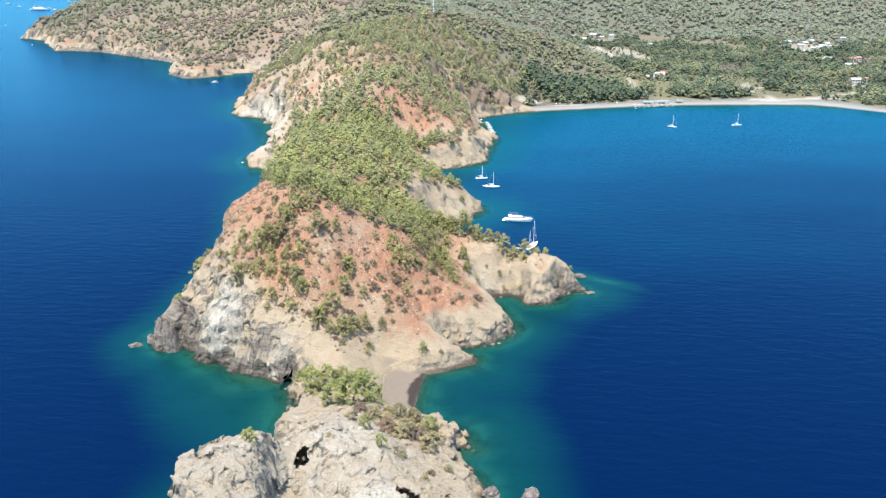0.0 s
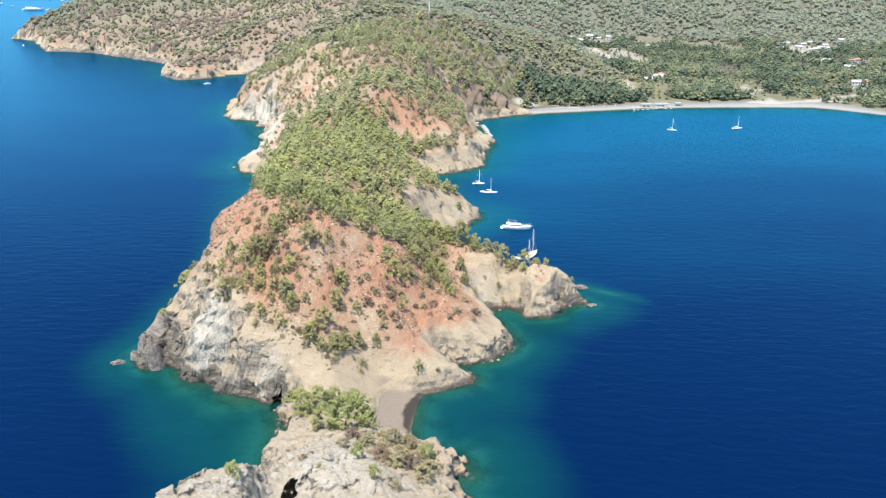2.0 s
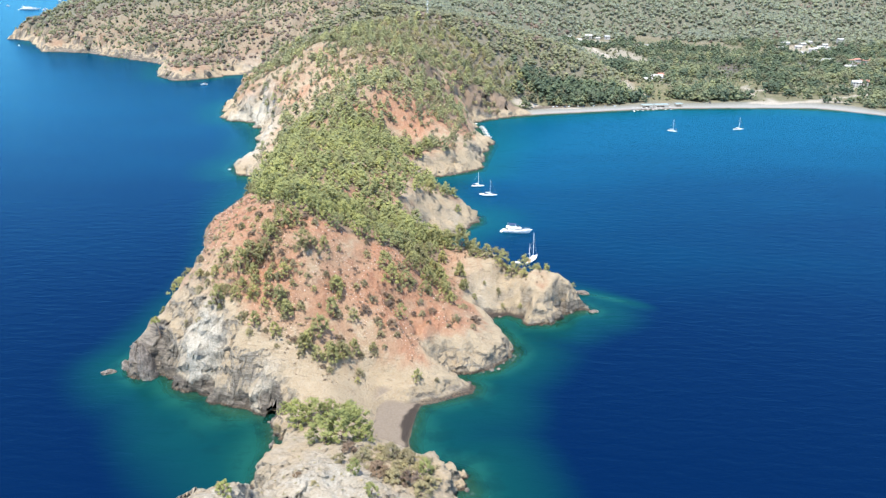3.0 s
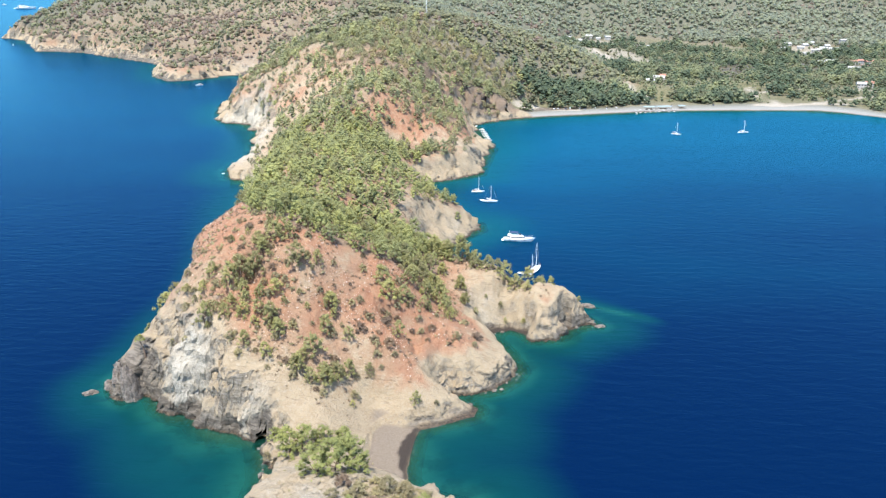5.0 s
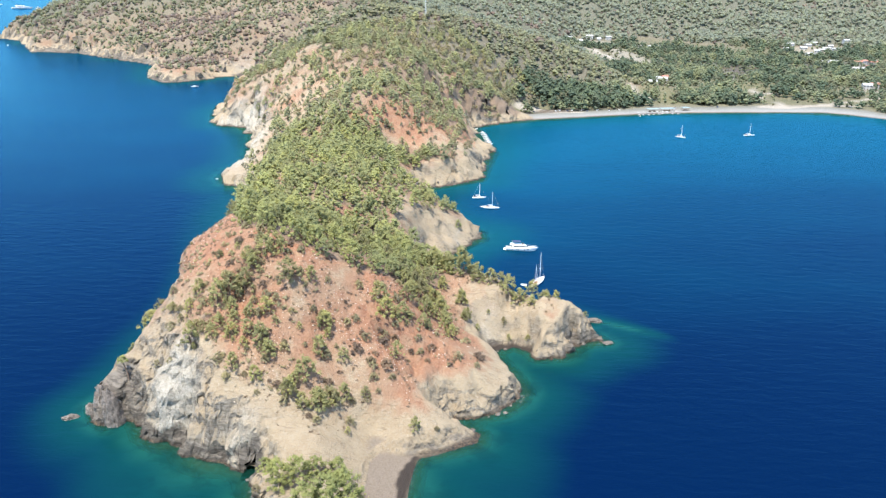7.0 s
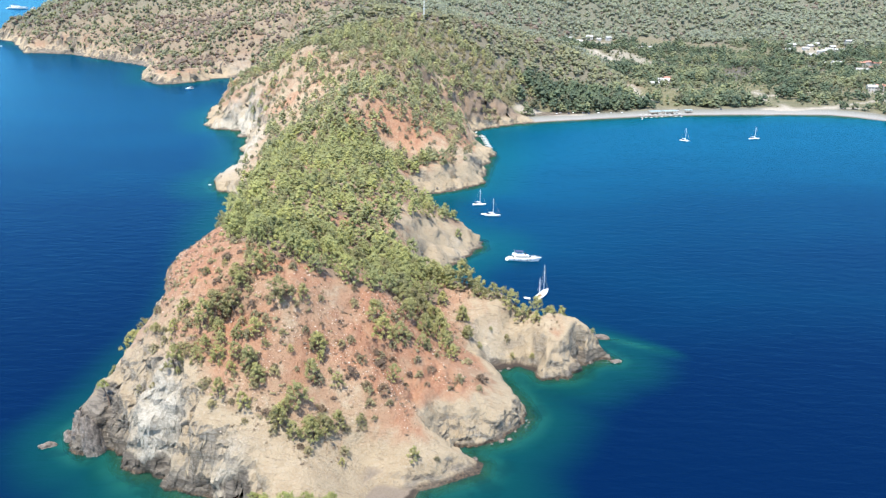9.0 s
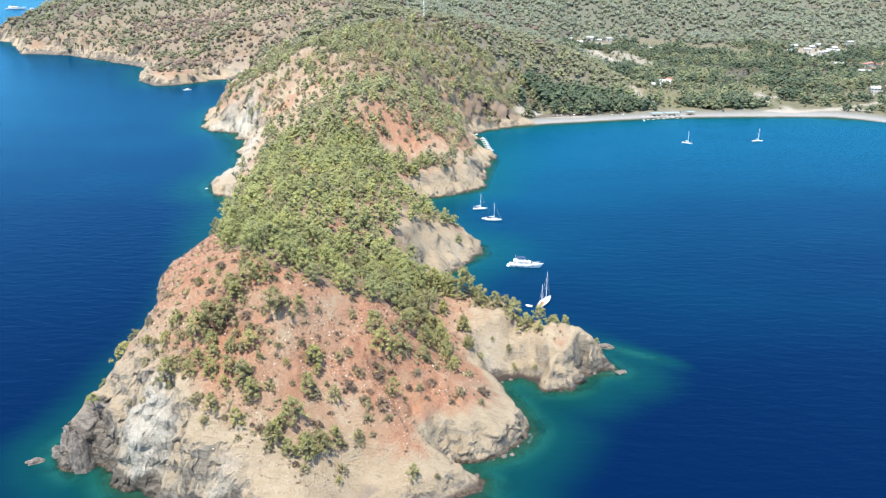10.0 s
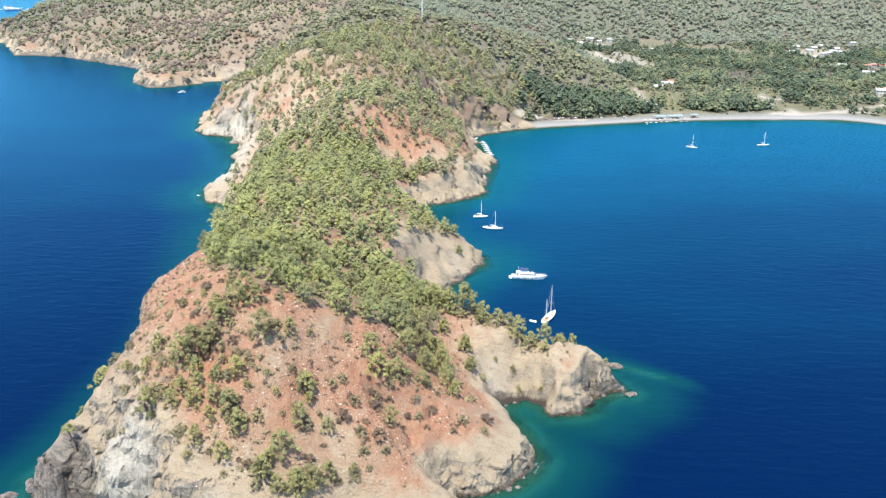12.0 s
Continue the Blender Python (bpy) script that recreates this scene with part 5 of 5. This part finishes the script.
def rig(y, x, foot, height, spread, stays, cover, boom):
    mast = part("mast", rod((x, 0, foot), (x - 0.15, 0, foot + height), 0.13, 0.07), ALLOY, y)
    for h in (0.42, 0.72):
        part("spreader", rod((x, -spread * (1.1 - h), foot + height * h), (x, spread * (1.1 - h), foot + height * h), 0.04), ALLOY, mast)
    for sy in (-1, 1):
        part("shroud", rod((x - 0.2, sy * spread, foot), (x, 0, foot + height * 0.97), 0.012, sides=4), ALLOY, mast)
    for sx in stays:
        part("stay", rod((sx, 0, foot + 0.2), (x - 0.1, 0, foot + height * 0.98), 0.025 if sx > x else 0.012, sides=4), CANVAS if sx > x else ALLOY, mast)
    part("boom", rod((x - 0.1, 0, foot + 1.3), (x - boom, 0, foot + 1.4), 0.09), ALLOY, y)
    part("sail_cover", rod((x - 0.2, 0, foot + 1.52), (x - boom * 0.95, 0, foot + 1.55), 0.2, 0.1), cover, y)


def sailing_boat(name, label, length, beam, mast, two=False, cover=None):
    y = tagged(new(name), label, "sailing boat")
    part("hull", hull_form(length, beam, 0.085 * length ** 0.9, 0.35, 0.7, 0.4), WHITE, y)
    d = 0.085 * length ** 0.9
    part("deck", slab(-length * 0.46, length * 0.34, beam * 0.8, beam * 0.35, d * 0.9, d * 1.08), TEAK if two else WHITE, y)
    c = part("cabin", slab(-length * 0.12, length * 0.22, beam * 0.55, beam * 0.38, d, d + 0.62, 0.1, 0.5), WHITE, y)
    part("window", slab(-length * 0.10, length * 0.17, beam * 0.56, beam * 0.42, d + 0.25, d + 0.45, 0, 0.1, 0.98), GLASS_DARK, c)
    part("cockpit", slab(-length * 0.42, -length * 0.18, beam * 0.5, beam * 0.5, d * 1.02, d * 1.02 + 0.18), TEAK, y)
    part("sprayhood", slab(-length * 0.2, -length * 0.1, beam * 0.5, beam * 0.5, d + 0.5, d + 1.15, 0.1, 0.5), cover or CANVAS_BLUE, y)
    rig(y, length * (0.12 if two else 0.06), d, mast, beam * 0.46, (length * 0.5, -length * 0.48), cover or WHITE, length * 0.33)
    if two:
        rig(y, -length * 0.28, d, mast * 0.68, beam * 0.4, (), cover or WHITE, length * 0.2)
        part("bowsprit", rod((length * 0.46, 0, d * 1.3), (length * 0.60, 0, d * 1.55), 0.09, 0.05), TEAK, y)
        part("deckhouse", slab(-length * 0.30, -length * 0.14, beam * 0.5, beam * 0.45, d, d + 0.95, 0.1, 0.2), TEAK, y)
    for sy in (-1, 1):
        part("guard_rail", rod((-length * 0.45, sy * beam * 0.36, d + 0.65), (length * 0.25, sy * beam * 0.4, d + 0.75), 0.025, sides=4), ALLOY, y)
        for k in range(4):
            part("stanchion", rod((length * (-0.42 + 0.2 * k), sy * beam * 0.4, d), (length * (-0.42 + 0.2 * k), sy * beam * 0.4, d + 0.68), 0.025, sides=4), ALLOY, y)
    return y


def launch(name, label, length, beam):
    y = tagged(new(name), label, "motor boat")
    part("hull", hull_form(length, beam, 0.9, 0.4, 0.85, 0.3), WHITE, y)
    part("deck", slab(-length * 0.45, length * 0.1, beam * 0.75, beam * 0.7, 0.8, 0.95), TEAK, y)
    c = part("cabin", slab(-length * 0.12, length * 0.3, beam * 0.72, beam * 0.4, 0.9, 2.0, 0.1, 1.0), WHITE, y)
    part("window", slab(-length * 0.10, length * 0.25, beam * 0.73, beam * 0.45, 1.35, 1.7, 0.05, 0.4, 0.95), GLASS_DARK, c)
    part("canopy", slab(-length * 0.3, length * 0.08, beam * 0.7, beam * 0.6, 2.3, 2.4), CANVAS, y)
    for sy in (-1, 1):
        part("canopy_post", rod((-length * 0.27, sy * beam * 0.3, 0.9), (-length * 0.27, sy * beam * 0.3, 2.32), 0.03), ALLOY, y)
    part("outboard", slab(-length * 0.54, -length * 0.48, 0.5, 0.5, 0.2, 1.3), RUBBER, y)
    return y


def dinghy():
    y = tagged(new("dinghy"), "small pale inflatable dinghy afloat", "dinghy")
    bm = bmesh.new()
    v, f = tube([(-1.5, -0.65, 0.2), (0.6, -0.65, 0.22), (1.3, -0.3, 0.3), (1.5, 0, 0.34), (1.3, 0.3, 0.3), (0.6, 0.65, 0.22), (-1.5, 0.65, 0.2)], (0.2, 0.22, 0.22, 0.22, 0.22, 0.22, 0.2), 8)
    vs = [bm.verts.new(p) for p in v]
    for q in f:
        bm.faces.new([vs[i] for i in q])
    part("tube", bm, WHITE, y)
    part("floor_board", slab(-1.4, 1.1, 1.0, 0.6, 0.02, 0.14), RUBBER, y)
    part("bench", slab(-0.3, 0.0, 1.2, 1.2, 0.3, 0.36), TEAK, y)
    part("outboard", slab(-1.75, -1.45, 0.3, 0.3, 0.0, 0.75), GLASS_DARK, y)
    return y


def put(ob, x, y, turn=0.0, z=0.0):
    ob.matrix_world = pose(x, y, z, 0, 0, turn)
    return ob


big = put(motor_yacht(), 23.4, 465.4, -5)
big.matrix_world = pose(23.6, 465.4, 0, 0, 0, -5) @ Matrix.Diagonal((0.89, 0.92, 0.95, 1))
put(sailing_boat("ketch", "white two-masted sailing yacht lying off the wooded spur", 12.6, 3.4, 13.6, True, WHITE), 29.4, 418.4, 63)
put(sailing_boat("sailing_boat", "white sloop with furled sails beside a dinghy", 9.6, 3.2, 10.0), 9.4, 544.2, -4)
put(sailing_boat("sailing_boat", "white sloop with a tall bare mast below the cliffs", 8.4, 2.9, 9.4), 1.8, 567.5, 8)
put(sailing_boat("sailing_boat", "white sloop anchored in the bay off the beach", 9.4, 3.1, 10.8), 182.8, 786, -40)
put(sailing_boat("sailing_boat", "white sloop anchored in the open bay", 10.0, 3.2, 11.2), 247.8, 801, 10)
put(launch("motor_boat", "white cabin motor boat below the far cliffs", 9.0, 3.2), -343, 1053, 215)
put(launch("motor_boat", "small white motor boat off the far point", 9.0, 3.0), -843, 1539, 120)
d1 = put(dinghy(), 4.2, 547.0, 20)
copy_thing(d1, pose(22.3, 414.3, 0, 0, 0, 160))
copy_thing(d1, pose(167.5, 896, 0, 0, 0, 70))
copy_thing(d1, pose(-180, 603, 0, 0, 0, 10) @ Matrix.Scale(0.65, 4))
copy_thing(d1, pose(0.5, 809, 0, 0, 0, 40))
moored = put(launch("moored_boat", "white day boat moored stern-to below the rocks", 7.6, 2.5), 17.0, 741, -8)
tagged(moored, group="boats moored below the rocks")
moored.matrix_world = pose(11.2, 741, 0, 0, 0, -8) @ Matrix.Diagonal((0.82, 0.82, 0.82, 1))
for x, y, turn in ((8.0, 749, -5), (7.2, 757, -10), (6.4, 765, -6), (5.8, 773, -12), (4.8, 781, -4), (3.6, 790, -9)):
    copy_thing(moored, pose(x + 2.5, y, 0, 0, 0, turn) @ Matrix.Diagonal((0.82, 0.82, 0.82, 1)))
ship = put(motor_yacht(), -1512, 2822, 20)
ship.matrix_world = pose(-1500, 2822, 0, 0, 0, 20) @ Matrix.Diagonal((3.4, 3.0, 2.6, 1))
tagged(ship, "large white yacht on the far open sea")
for x, y, s in ((-1700, 3050, 2.2), (-1850, 3250, 2.6), (-1600, 3420, 2.0), (-1760, 3560, 2.4), (-1480, 3300, 1.6), (-1440, 2800, 2.0), (-1465, 2860, 2.6), (-1420, 2875, 2.2), (-1530, 2890, 2.4), (-1390, 2930, 2.0), (-1760, 3700, 3.0), (-1820, 3760, 3.4),
                (-1690, 3740, 3.2), (-1900, 3720, 3.0), (-1620, 3790, 3.4), (-1960, 3800, 3.6), (-1560, 3720, 2.8), (-1180, 2041, 1.2)):
    copy_thing(moored, pose(x, y, 0, 0, 0, x % 90) @ Matrix.Diagonal((s, s, s, 1)))


# ---- a pine with a bare trunk on the stack ----
lone = tagged(new("pine_tree"), "small windblown pine with a bare leaning trunk above the rock stack", "tree")
v, f = crown_shape(931, 26, 24, 0.05, 0.0, 0.55, 0.46, 2.6)
crown = new("crown", mesh_of("crown", v * 3.6 + np.array([-1.2, 0.2, 4.6]), f, PINE_ISLET))
v, f = tube([(0.6, -0.3, -1.5), (0.2, 0.0, 1.0), (-0.5, 0.1, 3.0), (-1.2, 0.2, 5.4)], (0.30, 0.24, 0.17, 0.08), 8)
limb, limb_faces = tube([(-0.6, 0.1, 3.3), (-1.5, 0.3, 4.4), (-2.2, 0.4, 4.9)], (0.12, 0.09, 0.04), 6)
stem = new("trunk", mesh_of("trunk", *join([(v, f), (limb, limb_faces)]), BARK))
for piece in (crown, stem):
    piece.parent = lone
lone.matrix_world = pose(-114.6, 291.0, float(ground(np.array([-114.6]), np.array([291.0]))[0][0]) + 1.6)


# ---- rocks in the water ----
ROCK = Nodes("shore_rock")
ROCK_MAT = ROCK.done(ROCK.mix(ROCK.ramp(ROCK.noise(0.9, 6, 0.65), 0.35, 0.7), (0.085, 0.07, 0.058), (0.21, 0.18, 0.155)), 0.85, ROCK.bump(ROCK.noise(1.6, 6, 0.7), 0.8, 0.5))


def rock(x, y, sx, sy, sz, seed, label, turn=0, lean=0.0, rough=0.30):
    bm = bmesh.new()
    bmesh.ops.create_icosphere(bm, subdivisions=4, radius=1.0)
    for v in bm.verts:
        p = v.co.copy()
        v.co = p * (1 + rough * noise.fractal(p * 1.1 + Vector((seed * 3.1, 0, 0)), 0.8, 2.1, 5) + 0.12 * noise.noise(p * 5 + Vector((0, seed, 0))))
        narrow = 1 - (0.18 * max(v.co.z, 0) if lean else 0)
        v.co = Vector((v.co.x * sx * narrow + lean * v.co.z * sz, v.co.y * sy * narrow, v.co.z * sz))
    me = bpy.data.meshes.new("rock")
    bm.to_mesh(me)
    bm.free()
    me.materials.append(ROCK_MAT)
    ob = tagged(new("rock", me), label, "rock")
    ob.matrix_world = pose(x, y, 0, 0, 0, turn)
    return ob


rock(-132.5, 285.5, 2.6, 1.3, 1.2, 1, "low dark rock awash beside the stack", 30)
rock(-122.6, 288.5, 3.6, 4.6, 9.6, 12, "tall rounded grey stack at the cliff foot", 20, -0.05, 0.16)
rock(-116.8, 284.5, 3.3, 4.4, 11.6, 3, "leaning grey fin of rock at the cliff foot", -10, -0.16, 0.17)
rock(-127.5, 289.5, 1.8, 2.2, 3.4, 21, "small pointed rock beside the stack", 40, -0.1, 0.2)
rock(5.5, 197.5, 2.6, 2.0, 2.4, 4, "pale rock standing in clear shallows", 15)
rock(16.5, 197.0, 3.2, 2.2, 2.2, 5, "pale rounded rock off the islet", 60)
rock(49.5, 374.0, 3.6, 1.3, 1.4, 6, "low dark reef behind the point", -15)
rock(45.0, 376.0, 2.2, 1.2, 1.5, 7, "low dark reef rock by the point", -5)
rock(52.0, 353.0, 2.2, 1.2, 0.9, 8, "low pale rock at the end of the point", 10)
rock(-8, 466, 2.2, 1.6, 1.3, 9, "small dark rock in the cove", 40)
sx, sy = scatter(-140, 62, 180, 620, 1.9, lambda x, y: (np.abs(shore_distance(x, y)) < 1.1) * 0.2 * (blob(x, y, -20, 258, 8, 16) < 0.3), 93)
boulders = thicket("shore_boulders", "dark wet boulders along the waterline", "boulders", rock_shapes, sx, sy, np.random.default_rng(17).uniform(0.3, 1.05, len(sx)), ROCK_MAT, 94)


# ---- houses and the beach ----
PLASTER = plain_material("white_plaster", (0.42, 0.405, 0.38), 0.85, 0.06)
TILES = plain_material("clay_roof_tiles", (0.33, 0.16, 0.115), 0.85, 0.25, 1.5)
SHEET = plain_material("pale_sheet_roof", (0.36, 0.36, 0.35), 0.6, 0.2)
TEAL_ROOF = plain_material("grey_teal_roofing", (0.20, 0.26, 0.27), 0.7, 0.2)
SHADE_CLOTH = plain_material("faded_shade_cloth", (0.34, 0.34, 0.32), 0.9, 0.2)
WOOD = plain_material("weathered_wood", (0.25, 0.19, 0.14), 0.85, 0.2)


def box(x0, x1, y0, y1, z0, z1):
    bm = bmesh.new()
    bmesh.ops.create_cube(bm, size=1)
    for v in bm.verts:
        v.co = Vector(((x0, x1)[v.co.x > 0], (y0, y1)[v.co.y > 0], (z0, z1)[v.co.z > 0]))
    return bm


def house(w, d, h, roof, label, x, y, turn):
    z = float(ground(np.array([x]), np.array([y]))[0][0])
    ob = tagged(new("house"), label, "house", group="houses on the plain")
    part("wall", box(-w / 2, w / 2, -d / 2, d / 2, -1, h), PLASTER, ob)
    bm = bmesh.new()
    e, r = 0.6, 0.28 * d
    a = [bm.verts.new(p) for p in ((-w / 2 - e, -d / 2 - e, h), (w / 2 + e, -d / 2 - e, h), (w / 2 + e, d / 2 + e, h), (-w / 2 - e, d / 2 + e, h), (-w / 2 - e, 0, h + r), (w / 2 + e, 0, h + r))]
    for f in ((0, 1, 5, 4), (2, 3, 4, 5), (1, 2, 5), (3, 0, 4), (3, 2, 1, 0)):
        bm.faces.new([a[i] for i in f])
    part("roof", bm, roof, ob)
    part("chimney", box(w * 0.2, w * 0.2 + 0.8, -0.4, 0.4, h + r * 0.4, h + r + 0.9), PLASTER, ob)
    n = max(2, int(w / 3.5))
    for k in range(n):
        cx = -w / 2 + w * (k + 0.5) / n
        for lvl in range(max(1, int(h / 2.9))):
            if k == n // 2 and lvl == 0:
                part("door", box(cx - 0.5, cx + 0.5, -d / 2 - 0.06, -d / 2 + 0.1, 0, 2.1), WOOD, ob)
            else:
                win = part("window", box(cx - 0.7, cx + 0.7, -d / 2 - 0.05, -d / 2 + 0.1, 1 + 2.9 * lvl, 2.3 + 2.9 * lvl), GLASS_DARK, ob)
                part("sill", box(cx - 0.8, cx + 0.8, -d / 2 - 0.16, -d / 2, 0.9 + 2.9 * lvl, 1.0 + 2.9 * lvl), PLASTER, win)
    ob.matrix_world = pose(x, y, z, 0, 0, turn)
    return ob


hr = random.Random(12)
ROW = [(187 + 19 * k, 1720 + 4 * k, "pale") for k in range(5)] + [(300 + 14 * k, 1636 + 3 * k, "pale") for k in range(4)]
VILLAGE = [(577, 1620), (596, 1604), (583, 1540), (612, 1628), (631, 1650), (640, 1612), (655, 1632), (674, 1636), (622, 1584), (604, 1562), (648, 1590), (690, 1650), (563, 1598), (566, 1432), (578, 1424), (569, 1322), (588, 1340)]
SINGLE = [(228, 1128, "pale"), (241, 1140, "pale"), (252, 1160, "red"), (614, 1420, "red"), (630, 1434, "red"), (652, 1446, "red"), (601, 1352, "red"), (484, 1097, "pale"), (497, 1104, "red")]
for x, y, kind in ROW + [(x, y, "pale") for x, y in VILLAGE] + SINGLE:
    house(hr.uniform(8, 14), hr.uniform(6, 9), hr.choice((3.2, 3.4, 6.0)), TILES if kind == "red" else SHEET,
          "white house with a red tiled roof among trees" if kind == "red" else "white house with a pale flat-pitched roof among trees", x, y, hr.uniform(-25, 25))


def pavilion(x, y, w, d):
    z = float(ground(np.array([x]), np.array([y]))[0][0])
    ob = tagged(new("beach_pavilion"), "open beach bar with a grey-teal roof on posts", "pavilion")
    part("roof", slab(-w / 2, w / 2, d, d, 3.0, 3.35, 0.3, 0.3, 0.9), TEAL_ROOF, ob)
    for px in np.linspace(-w / 2 + 0.4, w / 2 - 0.4, 6):
        for py in (-d / 2 + 0.3, d / 2 - 0.3):
            part("post", box(px - 0.1, px + 0.1, py - 0.1, py + 0.1, -0.5, 3.05), WOOD, ob)
    part("counter", box(-w / 4, w / 4, 0.5, 1.2, -0.3, 1.05), WOOD, ob)
    ob.matrix_world = pose(x, y, z, 0, 0, 14)


pavilion(186, 924, 13, 7)
pavilion(202, 929, 16, 7)
pavilion(223, 936, 8, 6)


def parasol():
    ob = tagged(new("parasol"), "faded grey-white beach parasol on grey sand", "parasol", group="parasols on the beach")
    part("pole", rod((0, 0, -0.3), (0, 0, 2.35), 0.04), WOOD, ob)
    bm = bmesh.new()
    bmesh.ops.create_cone(bm, cap_ends=True, segments=8, radius1=1.5, radius2=0.05, depth=0.6, matrix=Matrix.Translation((0, 0, 2.3)))
    part("canopy", bm, SHADE_CLOTH, ob, "faded grey-white cloth canopy")
    return ob


def on_ground(x, y, turn=0):
    z = float(ground(np.array([x]), np.array([y]))[0][0])
    return pose(x, y, z, 0, 0, turn)


first = None
for row in range(2):
    for k in range(9):
        x = 168 + 5.2 * k + hr.uniform(-0.6, 0.6)
        y = 903 + 0.26 * (x - 168) + 5.2 * row + hr.uniform(-0.5, 0.5)
        if first is None:
            first = parasol()
            first.matrix_world = on_ground(x, y)
        else:
            copy_thing(first, on_ground(x, y))


def car(color_mat, label):
    ob = tagged(new("car"), label, "car", group="cars parked behind the beach")
    part("body", slab(-2.1, 2.1, 1.75, 1.7, 0.3, 0.9, 0.1, 0.1, 0.95), color_mat, ob)
    part("cabin", slab(-1.4, 1.0, 1.6, 1.5, 0.88, 1.45, 0.4, 0.6, 0.85), GLASS_DARK, ob)
    for sx in (-1.3, 1.3):
        for sy in (-0.85, 0.85):
            part("wheel", rod((sx, sy - 0.1, 0.32), (sx, sy + 0.1, 0.32), 0.32, sides=12), GLASS_DARK, ob)
    return ob


protos = [car(WHITE, "white car parked behind the beach"), car(RUBBER, "grey car parked behind the beach"), car(CANVAS_BLUE, "dark blue car parked behind the beach")]
for i, (x, y) in enumerate(((84, 916), (88, 919), (96, 917), (101, 921), (112, 922), (117, 919), (128, 925), (141, 926), (60, 906), (152, 930), (214, 945), (262, 955))):
    m = on_ground(x, y, hr.uniform(60, 110))
    if i < 3:
        protos[i].matrix_world = m
    else:
        copy_thing(protos[i % 3], m)


def lattice_mast(x, y, height):
    z = float(ground(np.array([x]), np.array([y]))[0][0])
    ob = tagged(new("radio_mast"), "thin grey lattice radio mast on the wooded ridge", "mast")
    steel = plain_material("painted_steel", (0.75, 0.75, 0.75), 0.5, 0.1)
    for k in range(3):
        a = 2.094 * k
        part("leg", rod((0.9 * math.cos(a), 0.9 * math.sin(a), -1), (0.35 * math.cos(a), 0.35 * math.sin(a), height), 0.16, 0.12, 6), steel, ob)
    for j in range(10):
        h0, h1 = height * j / 10, height * (j + 1) / 10
        for k in range(3):
            a, b = 2.094 * k, 2.094 * (k + 1)
            r0, r1 = 0.9 - 0.055 * j, 0.9 - 0.055 * (j + 1)
            part("brace", rod((r0 * math.cos(a), r0 * math.sin(a), h0), (r1 * math.cos(b), r1 * math.sin(b), h1), 0.05, sides=4), steel, ob)
    ob.matrix_world = pose(x, y, z, 0, 0, 0)


lattice_mast(-56, 962, 27)
